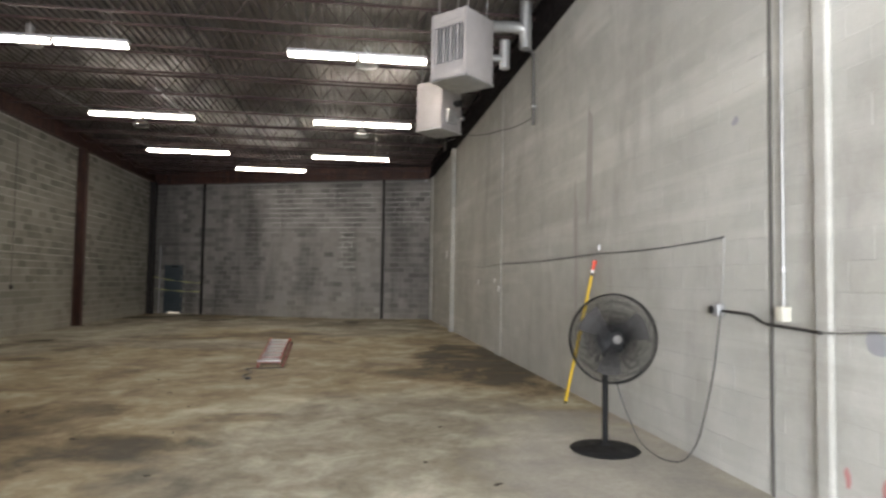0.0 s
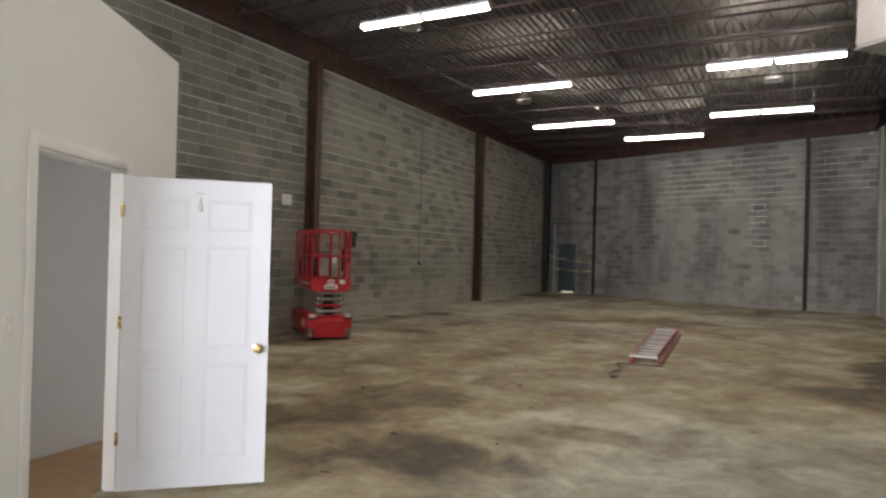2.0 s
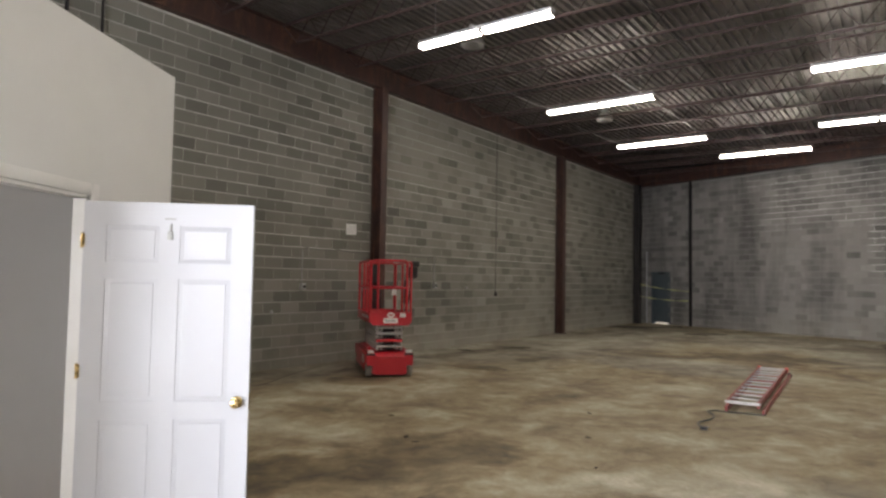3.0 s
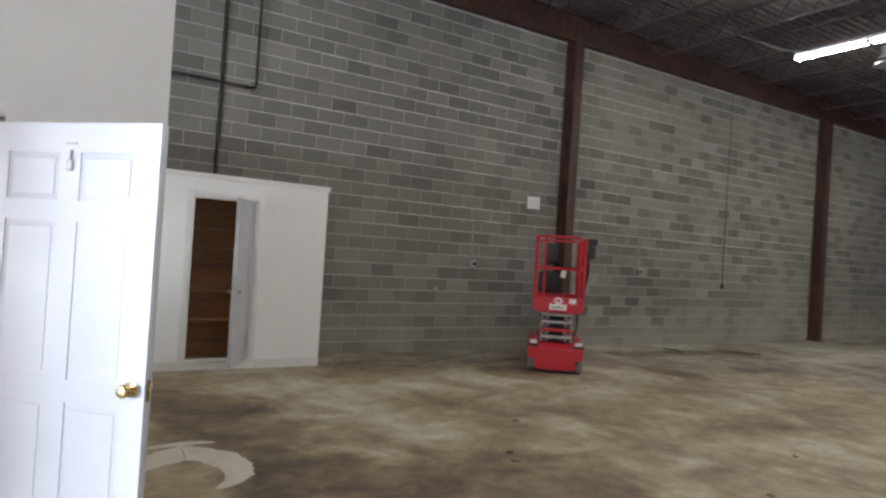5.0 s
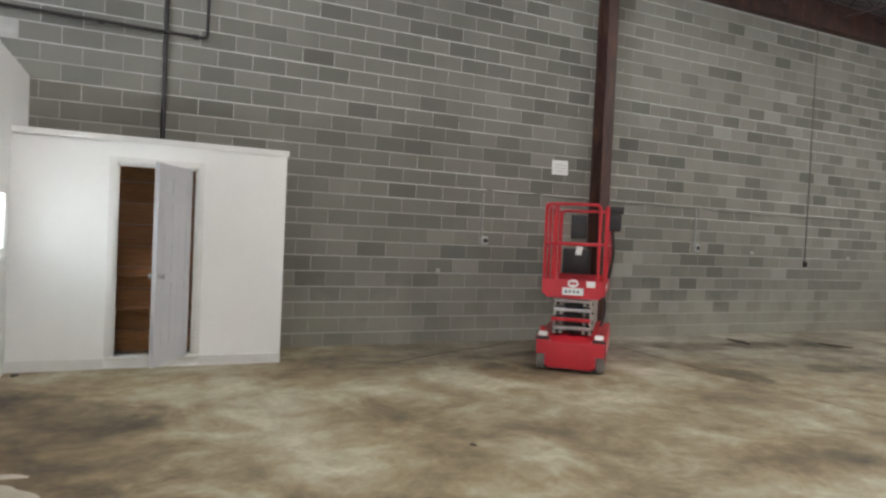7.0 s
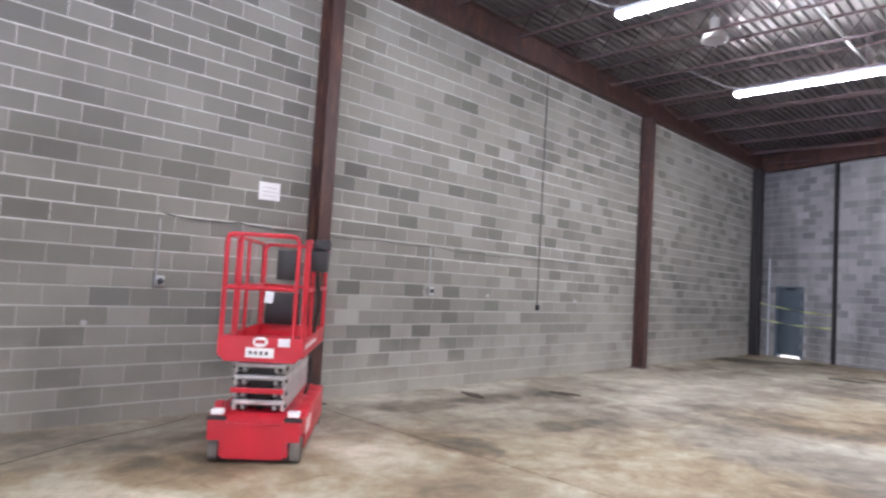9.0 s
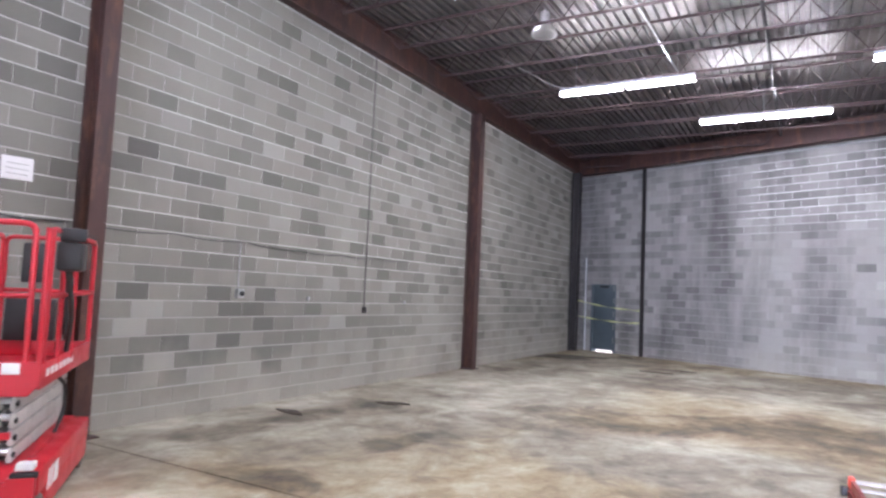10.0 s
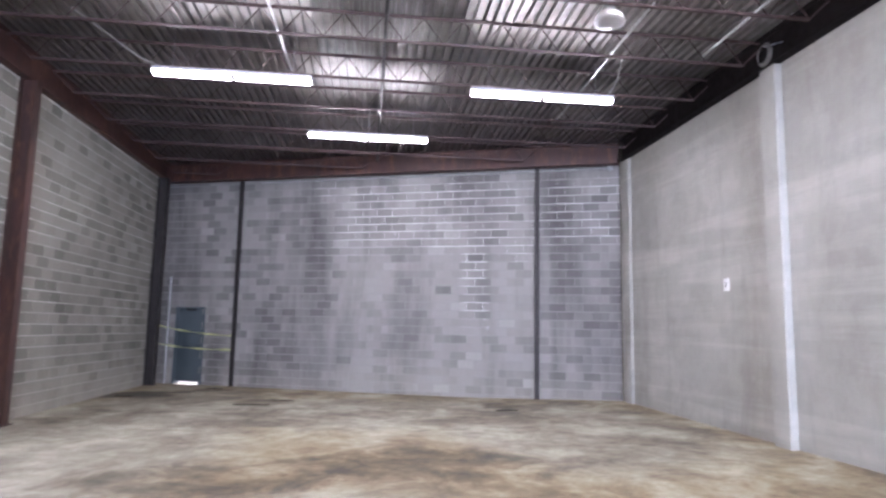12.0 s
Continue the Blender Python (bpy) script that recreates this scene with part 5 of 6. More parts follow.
part("pipe", tube(bmesh.new(), rounded([(0, 0, 0), (0, 0, 1.27), (-0.3, -0.1, 1.33)], 0.06), 0.032, 12), DIMPIPE, gp)
part("strap", boxes(((-0.04, -0.05, 0.3), (0.05, 0.05, 0.33))), GALV, gp)
gw = thing("heater_wire", Matrix.Translation((XR - 0.03, 10.95, 4.5)), "thin dark wire from the pipe stub to the heater", "cable")
part("wire", tube(bmesh.new(), sag([(0, 0, 0), (-0.3, 1.2, 0.02), (-0.8, 2.4, 0.18)], 0.05), 0.008, 6), CABLE, gw)

# ---- fittings on the right wall ----
X = XR - 0.012
wr = thing("wall_wire", Matrix.Translation((X, 5.307, 2.036)), "thin dark wire drooping along the painted wall", "cable")
part("wire", tube(bmesh.new(), sag([(0, 0, 0), (0, 2.76, -0.026), (0, 7.95, -0.03), (-0.03, 8.04, -0.03), (-0.03, 8.54, -0.03), (0, 8.64, -0.035), (0, 10.9, -0.045)], 0.03), 0.006, 6), CABLE, wr)
part("wire_drop", tube(bmesh.new(), [(0, 0, 0), (0, 0.02, -0.33), (0, 0.05, -0.56)], 0.004, 6), CONDUIT, wr)
jb = thing("junction_box", Matrix.Translation((XR, 5.375, 1.425)), "round metal junction box on the painted wall", "junction box")
part("box", boxes(((-0.07, -0.06, -0.05), (0, 0.06, 0.05)), bevel=0.01), GALV, jb)
part("dark_cover", cyl(bmesh.new(), (-0.08, 0.03, 0), (-0.065, 0.03, 0), 0.035, n=16), BLACKIRON, jb)
cv = thing("wall_conduit", Matrix.Translation((XR - 0.03, 4.545, 1.433)), "galvanised conduit and box on the painted wall", "conduit")
part("riser", cyl(bmesh.new(), (0, 0, 0.06), (0, 0, 4.24), 0.012, n=12), CONDUIT, cv)
part("coupling", cyl(bmesh.new(), (0, 0, 0.3), (0, 0, 0.34), 0.016, n=12), GALV, cv)
part("box", boxes(((-0.04, -0.042, -0.055), (0.03, 0.042, 0.055)), bevel=0.008), CREAM, cv, "pale outlet box")
hc = thing("wall_feed_pipe", Matrix.Translation((XR - 0.04, 5.3, 1.42)), "dark bent feed pipe between the wall boxes", "pipe")
part("pipe", tube(bmesh.new(), rounded([(0, 0, 0), (0, -0.4, -0.01), (-0.01, -0.55, -0.07), (-0.03, -0.9, -0.075), (-0.05, -1.2, -0.085)], 0.1), 0.012, 10), BLACKIRON, hc)
part("lead", tube(bmesh.new(), rounded([(-0.05, -1.19, -0.085), (-0.03, -1.35, -0.075), (0.0, -1.6, -0.05), (0.02, -1.9, -0.04)], 0.1), 0.006, 8), DIMPIPE, hc)
for y, z, s in ((8.065, 2.085, 0.022), (21.155, 2.488, 0.075), (13.5, 1.482, 0.04), (14.0, 1.653, 0.03), (15.8, 1.607, 0.03)):
    ob = thing("wall_plate", Matrix.Translation((XR - (0.03 if y < 13.8 and z < 1.5 else 0), y, z)), "small pale cover plate on the painted wall", "cover plate", "wall plates")
    part("plate", boxes(((-0.02, -s, -s * 1.4), (0.002, s, s * 1.4)), bevel=0.004), LABEL, ob)
    part("slot", boxes(((-0.022, -s * 0.3, -s * 0.6), (-0.0195, s * 0.3, s * 0.6))), CONDUIT, ob)
def wall_mark(name, y, z, w, h, mat, label, category, seed):
    """A thin ragged mark on the painted wall."""
    rnd = random.Random(seed)
    bm = bmesh.new()
    ph = [rnd.uniform(0, 6.3) for _ in range(5)]
    ring = []
    for k in range(28):
        a = 2 * math.pi * k / 28
        r = 1 + 0.22 * sum(math.sin(a * (i + 2) + ph[i]) / (i + 1.2) for i in range(5))
        ring.append((y + w * r * math.cos(a), z + h * r * math.sin(a)))
    top = [bm.verts.new((XR - 0.003, *p)) for p in ring]
    low = [bm.verts.new((XR + 0.001, *p)) for p in ring]
    bm.faces.new(top)
    for k in range(28):
        bm.faces.new((top[k], top[(k + 1) % 28], low[(k + 1) % 28], low[k]))
    return tagged(new(name, finish(name, bm, mat)), label, category)


wall_mark("paint_mark", 4.0, 0.443, 0.024, 0.06, SPRAY, "faded red spray-paint mark low on the wall", "paint mark", 2)
wall_mark("paint_mark", 3.707, 0.443, 0.02, 0.09, SPRAY, "faded red spray-paint stripe low on the wall", "paint mark", 4)
wall_mark("wall_smudge", 3.735, 1.3, 0.13, 0.06, SMUDGE, "bluish grey smudge on the painted wall", "smudge", 6)
wall_mark("wall_smudge", 5.16, 2.984, 0.04, 0.035, SMUDGE, "small grey smudge high on the painted wall", "smudge", 9)
wall_mark("wall_smudge", 8.42, 3.226, 0.11, 0.75, RUNOFF, "tall dull run-off stain on the painted wall", "stain", 12)
wall_mark("wall_smudge", 8.925, 2.126, 0.07, 0.9, RUNOFF, "narrow run-off stain on the painted wall", "stain", 15)

# ---- fittings on the left wall ----
X = XL + 0.03
pv = thing("sprinkler_drop", Matrix.Translation((X, 7.18, 2.39)), "black steel pipe running down the block wall to the closet", "pipe")
part("drop", cyl(bmesh.new(), (0, 0, 0), (0, 0, 3.7), 0.026, n=12), DARKPIPE, pv)
pb = thing("sprinkler_branch", Matrix.Translation((X + 0.05, 7.631, 3.717)), "thin black steel pipe bent across the block wall", "pipe")
part("branch", tube(bmesh.new(), rounded([(0, 0, 2.3), (0, 0, 0), (0, -2.4, 0.03)], 0.07), 0.02, 10), DARKPIPE, pb)
part("elbow", cyl(bmesh.new(), (0, -0.16, 0), (0, -0.1, 0), 0.03, n=12), DARKPIPE, pb)
part("coupling", cyl(bmesh.new(), (0, -1.15, 0.008), (0, -1.08, 0.008), 0.027, n=12), DARKPIPE, pb)
part("coupling", cyl(bmesh.new(), (0, 0, 0.7), (0, 0, 0.76), 0.027, n=12), DARKPIPE, pb)
cx = thing("wall_conduit", Matrix.Translation((XL + 0.02, 18.38, 1.3)), "thin grey conduit down the block wall", "conduit")
part("conduit", cyl(bmesh.new(), (0, 0, 0), (0, 0, 4.38), 0.011, n=10), DIMPIPE, cx)
part("end_box", boxes(((-0.02, -0.03, -0.07), (0.04, 0.03, 0.03)), bevel=0.006), BLACKIRON, cx)
sg = thing("paper_sign", Matrix.Translation((XL + 0.004, 12.75, 2.635)), "white paper notice taped to the block wall", "sign")
part("sheet", boxes(((0, -0.145, -0.11), (0.004, 0.145, 0.11)), m=Matrix.Rotation(0.03, 4, "X")), LABEL, sg)
for k in range(3):
    part("print_line", boxes(((0.0042, -0.1, 0.04 - k * 0.05), (0.0048, 0.1, 0.047 - k * 0.05))), CONDUIT, sg)
for y, z in ((11.476, 1.473), (15.593, 1.5)):
    ob = thing("outlet_box", Matrix.Translation((XL, y, z)), "galvanised outlet box with a short conduit on the block wall", "outlet", "block wall outlets")
    part("box", boxes(((-0.004, -0.055, -0.06), (0.06, 0.055, 0.06)), bevel=0.008), GALV, ob)
    part("socket", cyl(bmesh.new(), (0.05, 0.01, 0), (0.072, 0.01, 0), 0.035, n=16), BLACK, ob)
    part("riser", cyl(bmesh.new(), (0.015, -0.02, 0.06), (0.015, -0.02, 0.68), 0.01, n=8), CONDUIT, ob)
for y0, y1, z in ((11.5, 13.24, 2.19), (13.5, 15.57, 2.19), (15.7, 19.7, 2.17)):
    ob = thing("wall_wire", Matrix.Translation((XL + 0.014, y0, z)), "thin grey wire sagging along the block wall", "cable", "block wall wires")
    n = int((y1 - y0) / 1.2) + 1
    part("wire", tube(bmesh.new(), sag([(0, (y1 - y0) * k / n, random.uniform(-0.03, 0.03)) for k in range(n + 1)], 0.025), 0.006, 6), CABLE, ob)
for y, z in ((10.78, 1.023), (16.97, 1.455), (19.65, 1.425)):
    ob = thing("wall_stub", Matrix.Translation((XL, y, z)), "small metal stub on the block wall", "fixing", "wall stubs")
    part("stub", cyl(bmesh.new(), (-0.004, 0, 0), (0.03, 0, 0), 0.03, n=12), CONDUIT, ob)

# ---- back door ----
bd = thing("steel_door", Matrix.Translation(on_back(D1 - 0.03, DSILL, -0.05)) @ pose(0, 0, 0, 0, 0, BROT), "closed blue-grey steel exit door with daylight under it", "door")
part("leaf", boxes(((0.02, 0, 0.0), (D1 - D0 - 0.08, 0.045, DTOP - DSILL - 0.004)), bevel=0.002), BLUEDOOR, bd)
part("push_bar", boxes(((0.12, -0.06, 0.95), (0.72, -0.02, 1.01)), bevel=0.01), BLUEDOOR, bd)
part("bar_bracket", boxes(((0.12, -0.022, 0.93), (0.2, 0.0, 1.03)), ((0.64, -0.022, 0.93), (0.72, 0.0, 1.03))), BLUEDOOR, bd)
part("closer", boxes(((0.3, -0.06, 1.96), (0.6, 0.0, 2.03)), bevel=0.008), BLACKIRON, bd)
df = tagged(new("door_3"), "dark steel frame of the exit door", "door frame", "", "structure")
df.matrix_world = BM
part("frame", boxes(((-D0 - 0.05, -0.012, -0.05), (-D0, 0.2, DTOP + 0.05)), ((-D1, -0.012, -0.05), (-D1 + 0.05, 0.2, DTOP + 0.05)), ((-D1 + 0.05, -0.012, DTOP), (-D0 - 0.05, 0.2, DTOP + 0.05)), bevel=0.003), BLUEDOOR, df)
pp = thing("corner_conduit", Matrix.Translation(on_back(12.46, 0, 0.05)), "thin pale conduit beside the exit door", "conduit")
part("conduit", cyl(bmesh.new(), (0, 0, 0), (0, 0, 2.97), 0.022, n=10), GALV, pp)
part("strap", boxes(((-0.04, -0.03, 1.5), (0.04, 0.05, 1.54))), GALV, pp)
for k, (z0, z1) in enumerate(((1.6, 1.36), (1.1, 0.99))):
    a, b = on_back(12.7, z0, 0.16), on_back(10.37, z1, 0.16)
    tp = thing("barrier_tape", Matrix.Translation(a), "twisted yellow-green barrier tape across the exit door", "tape", "barrier tapes")
    bm = bmesh.new()
    n = 30
    prev = None
    for i in range(n + 1):
        t = i / n
        c = (b - a) * t + Vector((0, 0, -0.05 * 4 * t * (1 - t)))
        tw = 1.3 * math.sin(9 * t + k)
        h = Vector((BDIR.y * math.sin(tw), -BDIR.x * math.sin(tw), math.cos(tw))) * 0.03
        pair = (bm.verts.new(c + h), bm.verts.new(c - h))
        if prev:
            bm.faces.new((prev[0], pair[0], pair[1], prev[1]))
        prev = pair
    ex = bmesh.ops.extrude_face_region(bm, geom=list(bm.faces))
    bmesh.ops.translate(bm, verts=[v for v in ex["geom"] if isinstance(v, bmesh.types.BMVert)], vec=(0.001, 0.002, 0))
    part("ribbon", bm, TAPE, tp)


coil = thing("cable_coil", Matrix.Translation((XR - 0.5, 19.36, 5.56)), "coil of dark cable hung under the roof beam", "cable coil")
bm = bmesh.new()
for k in range(4):
    rr = 0.13 + 0.012 * k
    tube(bm, [(0.01 * k, rr * math.cos(a), 0.16 + rr * math.sin(a)) for a in [2 * math.pi * i / 28 for i in range(28)]], 0.009, 6, True)
part("loops", bm, DIMPIPE, coil)
part("hook", cyl(bmesh.new(), (0.02, 0, 0.28), (0.42, 0, 0.42), 0.008, n=8), GALV, coil)
bc = thing("back_wall_conduit", Matrix.Translation(on_back(0.4, BT - 0.06, 0.025)), "pale conduit along the top of the back wall", "conduit")
a, b = on_back(0.4, BT - 0.06, 0.025), on_back(9.8, BT - 0.07, 0.025)
part("conduit", cyl(bmesh.new(), (0, 0, 0), b - a, 0.013, n=8), CONDUIT, bc)
part("end_box", boxes(((-0.06, -0.05, -0.05), (0.06, 0.03, 0.05)), bevel=0.008), CONDUIT, bc)
for k, (u, z) in enumerate(((5.843, 4.107), (7.751, 2.503), (3.362, 1.707), (8.403, 2.439))):
    ob = thing("wall_stub", Matrix.Translation(on_back(u, z, 0)), "small pale fixing on the back wall", "fixing", "back wall fixings")
    part("plate", boxes(((-0.02, -0.02, -0.04), (0.02, 0.01, 0.04)), bevel=0.005), DIMPIPE if k in (1, 3) else CONDUIT, ob)


# ---- spills and dirt on the slab ----
def patch(name, x, y, rx, ry, turn, mat, label, category, seed, rough=0.35, thick=0.004):
    rnd = random.Random(seed)
    bm = bmesh.new()
    ph = [rnd.uniform(0, 6.3) for _ in range(6)]
    ring = []
    for k in range(48):
        a = 2 * math.pi * k / 48
        r = 1 + rough * sum(math.sin(a * (i + 2) + ph[i]) / (i + 1.5) for i in range(6))
        u, w = rx * r * math.cos(a), ry * r * math.sin(a)
        px, py = x + u * math.cos(turn) - w * math.sin(turn), y + u * math.sin(turn) + w * math.cos(turn)
        ring.append((px, py))
    c = bm.verts.new((x, y, floor_z(x, y) + thick))
    top = [bm.verts.new((p[0] * 0.96 + x * 0.04, p[1] * 0.96 + y * 0.04, floor_z(*p) + thick)) for p in ring]
    low = [bm.verts.new((*p, floor_z(*p) - 0.004)) for p in ring]
    for k in range(48):
        bm.faces.new((c, top[k], top[(k + 1) % 48]))
        bm.faces.new((top[k], low[k], low[(k + 1) % 48], top[(k + 1) % 48]))
    return tagged(new(name, finish(name, bm, mat, 60)), label, category)


def ribbon(name, points, mat, label, category, thick=0.004):
    """A flat ragged tongue over points of (x, y, half width)."""
    rnd = random.Random(5)
    line = []
    for (xa, ya, wa), (xb, yb, wb) in zip(points, points[1:]):
        for k in range(6):
            t = k / 6
            line.append((xa + (xb - xa) * t, ya + (yb - ya) * t, (wa + (wb - wa) * t) * rnd.uniform(0.9, 1.1)))
    line.append(points[-1])
    bm = bmesh.new()
    rows = []
    for i, (x, y, w) in enumerate(line):
        a, b = line[max(0, i - 2)], line[min(len(line) - 1, i + 2)]
        d = Vector((b[0] - a[0], b[1] - a[1], 0)).normalized()
        s = Vector((-d.y, d.x, 0)) * w
        rows.append([bm.verts.new((x + s.x * f, y + s.y * f, floor_z(x, y) + h)) for f, h in ((-1.0, -0.003), (-0.85, thick), (0.85, thick), (1.0, -0.003))])
    for u, v in zip(rows, rows[1:]):
        for j in range(3):
            bm.faces.new((u[j], u[j + 1], v[j + 1], v[j]))
    return tagged(new(name, finish(name, bm, mat, 60)), label, category)


ribbon("floor_spill", [(-4.45, 5.9, 0.03), (-4.62, 6.0, 0.13), (-4.78, 6.24, 0.17), (-4.6, 6.44, 0.16), (-4.36, 6.52, 0.13), (-4.18, 6.5, 0.1), (-4.05, 6.42, 0.06), (-3.96, 6.3, 0.02)], PALESPILL, "pale dried compound spilled in a curve on the slab", "spill")
ribbon("floor_spill", [(-4.95, 6.0, 0.02), (-4.98, 6.2, 0.05), (-4.98, 6.4, 0.04), (-4.94, 6.5, 0.01)], PALESPILL, "thin pale tongue of dried compound on the slab", "spill")
for k in range(9):
    r = random.Random(40 + k)
    x = r.uniform(-7.9, -4.2)
    patch("floor_debris", x, CY + r.uniform(0.03, 0.14), r.uniform(0.04, 0.12), r.uniform(0.015, 0.045), r.uniform(-0.4, 0.4), DIRT if k % 2 else PALESPILL, "small crumb of dirt along the office wall", "debris", 60 + k, 0.3, r.uniform(0.005, 0.012))
for k, (x, y) in enumerate(((-7.5, 17.3), (-7.35, 17.42), (-8.05, 15.9), (-5.3, 25.1), (-4.7, 25.9), (-7.3, 27.5), (-6.8, 28.6), (-8.3, 26.6), (0.0, 24.3))):
    r = random.Random(90 + k)
    patch("floor_debris", x, y, r.uniform(0.15, 0.35), r.uniform(0.05, 0.12), r.uniform(-0.5, 0.3), DIRT, "flat dark scrap of dirt on the slab", "debris", 120 + k, 0.3, 0.012)


for k, (x, y) in enumerate(((0.2, 9.0), (-1.7, 7.4), (-2.6, 7.2), (-1.5, 5.9), (-2.5, 6.1), (-2.4, 9.8), (1.1, 7.3), (-0.5, 5.2), (-1.9, 5.3), (-0.7, 4.7), (-4.7, 9.3), (-3.9, 8.6), (-3.7, 8.5), (-1.9, 8.8), (-2.9, 11.0), (0.8, 6.0), (1.3, 5.3))):
    r = random.Random(200 + k)
    patch("floor_debris", x, y, r.uniform(0.02, 0.055), r.uniform(0.008, 0.02), r.uniform(-1.5, 1.5), DIRT, "small dark chip lying on the slab", "debris", 220 + k, 0.25, r.uniform(0.004, 0.01))


# a crack that wanders along the foot of the block wall
ribbon("floor_crack", [(-7.55, 9.5, 0.006), (-7.74, 9.98, 0.011), (-8.0, 10.45, 0.008), (-8.22, 10.92, 0.011), (-8.38, 11.4, 0.007), (-8.6, 11.85, 0.005)], DIRT, "thin dark crack in the slab near the block wall", "crack", 0.002)


# ---- block pieces ----
BW, BH = 0.4064, 0.2032


def block_mesh(name, w, h, mat, depth=0.02, c=0.004, g=0.0055, e=0.004):
    """One block face: x along the wall, z up, its face at y = 0."""
    x0, x1, z0, z1 = e, w - e, g, h - g
    v = [(x0 + c, 0, z0 + c), (x1 - c, 0, z0 + c), (x1 - c, 0, z1 - c), (x0 + c, 0, z1 - c), (x0, c * 0.9, z0), (x1, c * 0.9, z0), (x1, c * 0.9, z1), (x0, c * 0.9, z1), (x0, depth, z0), (x1, depth, z0), (x1, depth, z1), (x0, depth, z1)]
    f = [(0, 1, 2, 3)] + [(i, (i + 1) % 4 + (4 if False else 0), 4 + (i + 1) % 4, 4 + i) for i in range(4)] + [(4 + i, 4 + (i + 1) % 4, 8 + (i + 1) % 4, 8 + i) for i in range(4)]
    f = [tuple(reversed(q)) if k else q for k, q in enumerate(f)]
    return v, f


def lay(wall, m, u0, u1, z0, top, near, mat, shift=0.0, skip=None, chamfer=0.004, odd=()):
    """Lays blocks on a wall; local x along the wall, y into it. Those for which near() holds are objects."""
    made = {}
    vs, fs = [], []
    count = 0
    row = 0
    z = z0
    rnd = random.Random(11)
    while z < 6:
        u = u0 + (shift if row % 2 else shift + BW / 2) - BW
        while u < u1:
            a, b = max(u, u0), min(u + BW, u1)
            t = min(top((a + b) / 2), z + BH)
            if b - a > 0.06 and t - z > 0.05 and not (skip and skip((a + b) / 2, z + BH / 2)):
                jig = rnd.uniform(-0.0012, 0.0012)
                pieces = near((a + b) / 2, z + BH / 2)
                key = (round(b - a, 3), round(t - z, 3))
                if key not in made:
                    made[key] = block_mesh("block", b - a, t - z, mat, 0.02, chamfer, *((0.0075, 0.0028) if chamfer > 0.003 else (0.002, 0.002)))
                    made[key] = (*made[key], None)
                v, f, me = made[key]
                other = next((om for om, spots in odd if any(a < p < b and z < q < t for p, q in spots)), None)
                if other:
                    one = bpy.data.meshes.new("block")
                    one.from_pydata(v, [], f)
                    one.materials.append(other)
                    ob = new("block", one)
                    ob.parent = wall
                    ob.matrix_world = m @ Matrix.Translation((a, jig, z))
                elif pieces and count < 260:
                    if me is None:
                        me = bpy.data.meshes.new("block")
                        me.from_pydata(v, [], f)
                        me.materials.append(mat)
                        made[key] = (v, f, me)
                    ob = new("block", me)
                    ob.parent = wall
                    ob.matrix_world = m @ Matrix.Translation((a, jig, z))
                    count += 1
                else:
                    k = len(vs)
                    vs += [tuple(m @ Vector((p[0] + a, p[1] + jig, p[2] + z))) for p in v]
                    fs += [tuple(i + k for i in q) for q in f]
            u += BW
        z += BH
        row += 1
    me = bpy.data.meshes.new("block_courses")
    me.from_pydata(vs, [], fs)
    me.materials.append(mat)
    ob = new("block_courses", me)
    ob.parent = wall
    tagged(ob, "courses of concrete blocks", "", "", "stuff")


LWM = Matrix.Translation((XL, 0, 0)) @ pose(0, 0, 0, 0, 0, 90)      # local x = world y, local y = world -x
Z0, Z0B = -0.4344, -0.52
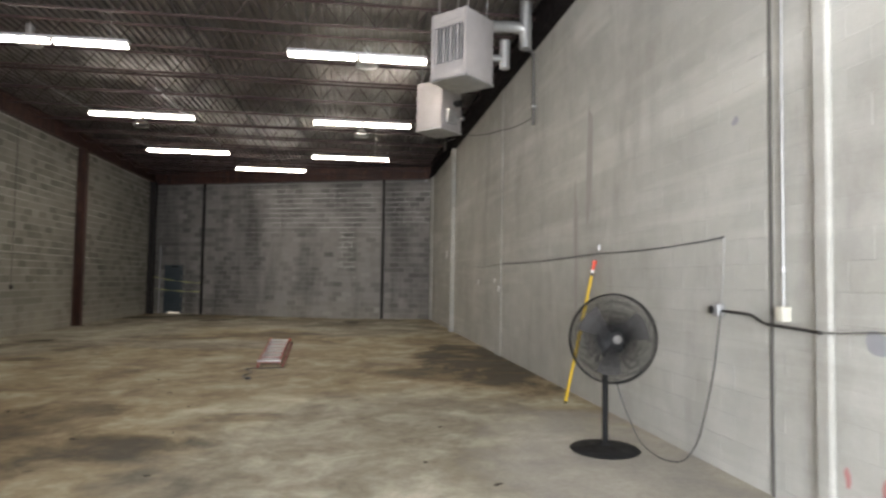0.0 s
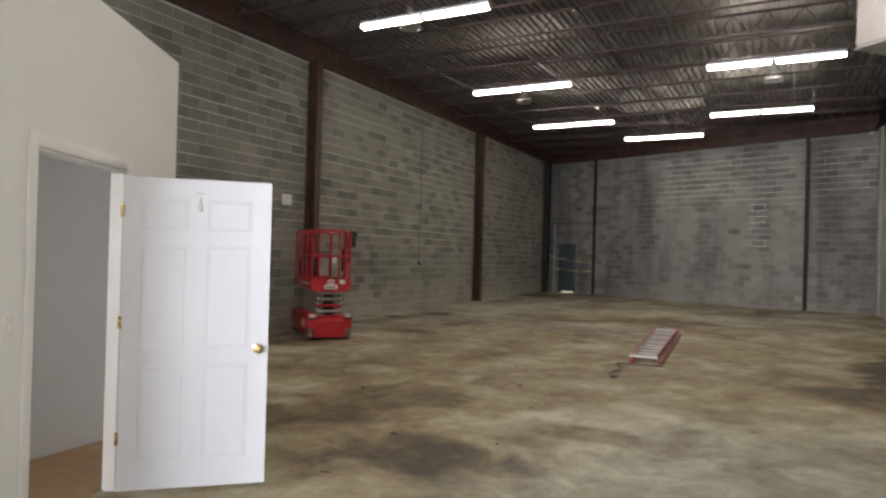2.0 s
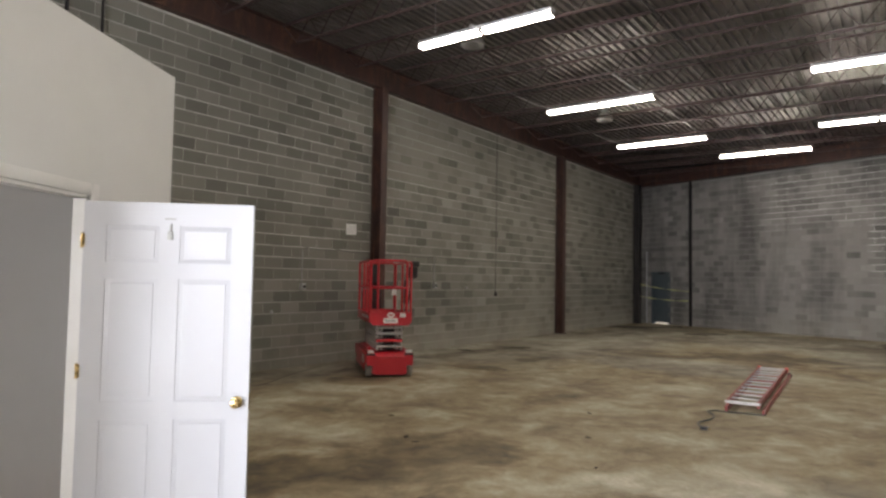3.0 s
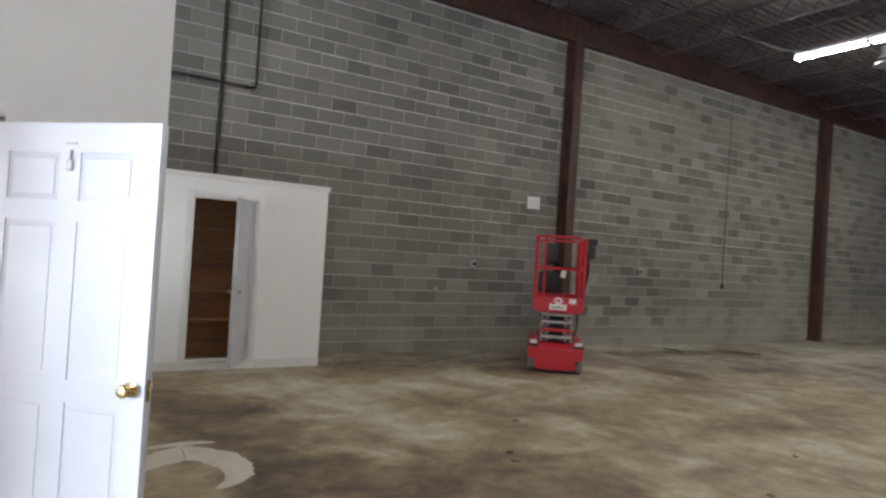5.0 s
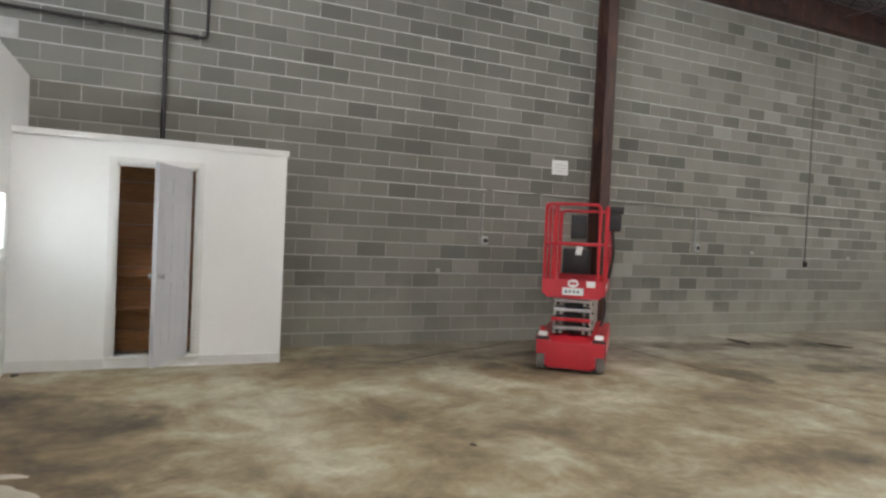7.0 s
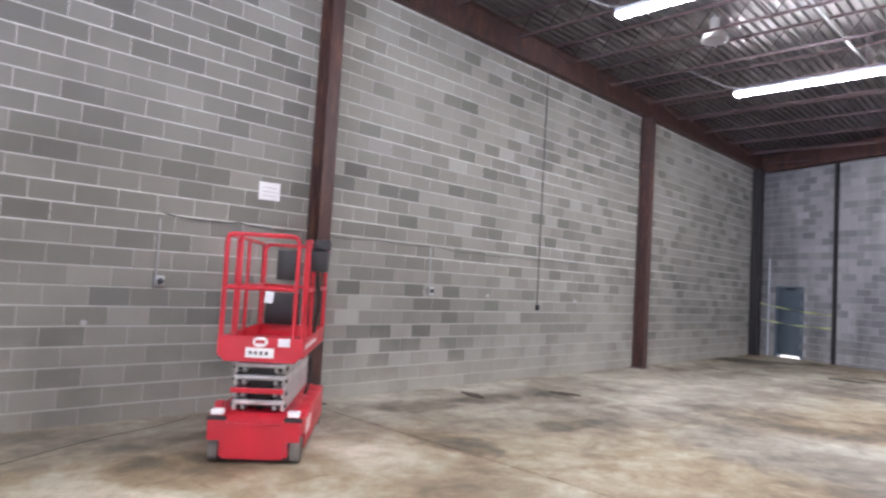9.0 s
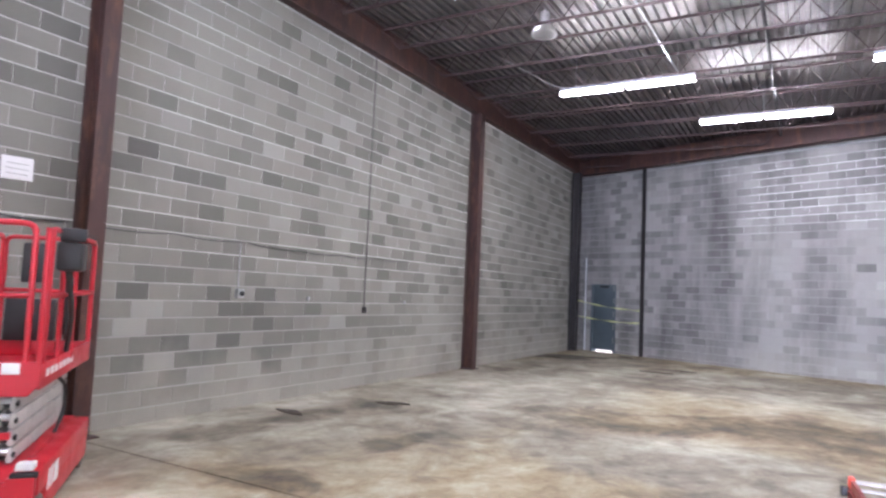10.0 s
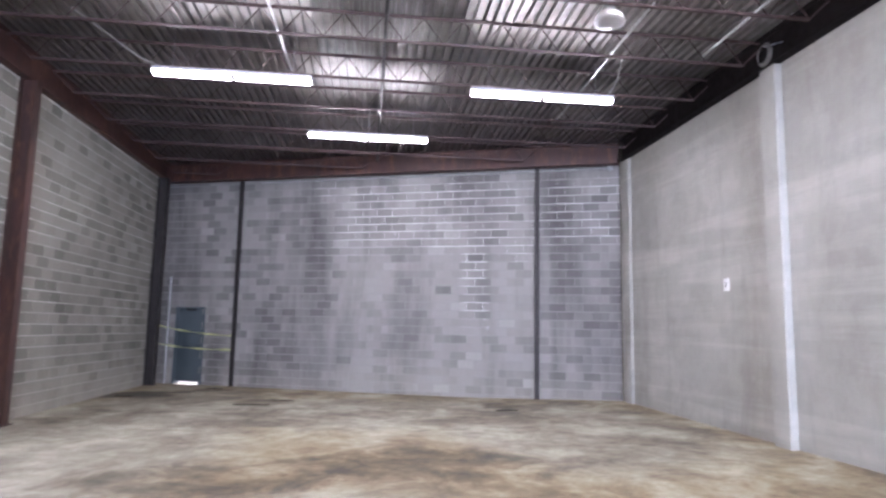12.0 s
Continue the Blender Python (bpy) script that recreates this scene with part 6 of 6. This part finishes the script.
# odd blocks of the left wall, along it and up
PALE = ((14.34, 3.53), (14.55, 3.52), (16.04, 3.48), (17.38, 3.99), (17.61, 4.34), (14.36, 1.3), (14.2, 1.14), (14.36, 0.63), (17.59, 1.12))
DARK = ((14.07, 3.09), (14.69, 2.93), (15.06, 2.9), (16.07, 3.1), (13.75, 2.95), (15.57, 1.32), (15.43, 0.59), (14.12, 0.68), (14.55, 0.54), (15.29, 0.86), (14.78, 0.92), (16.29, 1.52), (15.31, 1.52), (14.16, 1.47), (16.02, 1.12), (10.13, 3.86), (11.02, 4.08), (11.64, 3.91), (10.04, 2.66), (10.36, 2.72), (13.15, 4.09), (13.18, 3.69), (11.1, 1.29), (10.4, 0.95), (12.28, 0.49), (10.31, 0.12), (10.2, 0.7), (9.29, 0.69), (9.43, 0.3), (9.72, 0.3), (10.3, 0.09), (10.05, 0.69), (9.16, 0.98), (12.35, 1.3), (12.6, 1.1), (12.45, 1.5), (12.2, 1.1))
lay(wall_left, LWM, 5.0, 30.1, Z0, lambda u: WT - 0.002, lambda u, z: 9.3 < u < 13.4 and 0.1 < z < 4.2, BLOCK, 0.324,
    lambda u, z: z < -0.2 or u < 5.6 or (5.7 < u < 8.3 and z < 2.2), odd=((PALEBLOCK, PALE), (DARKBLOCK, DARK)))
lay(wall_back, BM, -12.85, 0.0, Z0B, lambda u: BT - 0.002, lambda u, z: -8.6 < u < -3.2 and 0.3 < z < 4.6, BACKBLOCK, 0.0,
    lambda u, z: z < -0.5 or (-D1 - 0.1 < u < -D0 + 0.1 and z < DTOP + 0.05))
RWM = Matrix.Translation((XR, 0, 0)) @ pose(0, 0, 0, 0, 0, -90)     # local x = world -y, local y = world x
lay(wall_right, RWM, -25.3, -1.0, Z0, lambda u: 5.68, lambda u, z: False, RENDERED, 0.0, lambda u, z: z < -0.4 or -4.75 < u < -4.675, 0.0025)

# the painted wall and all that is fixed to it runs half a degree off the hall's line
TOE = Matrix.Translation((XR, 8.0, 0)) @ pose(0, 0, 0, 0, 0, 0.5) @ Matrix.Translation((-XR, -8.0, 0))
FIXED = ("wall_east", "trim_fascia_1", "trim_pilaster", "trim_joint", "wall_wire", "junction_box", "wall_conduit", "wall_feed_pipe", "wall_plate", "paint_mark", "wall_smudge", "wall_pipe_stub", "heater_wire", "roof_beam")
bpy.context.view_layer.update()
for ob in list(scene.objects):
    if ob.parent is None and ob.name.split(".")[0] in FIXED:
        mid = ob.matrix_world.translation.x if ob.type == "EMPTY" else XR
        if mid > XR - 0.2:
            ob.matrix_world = TOE @ ob.matrix_world
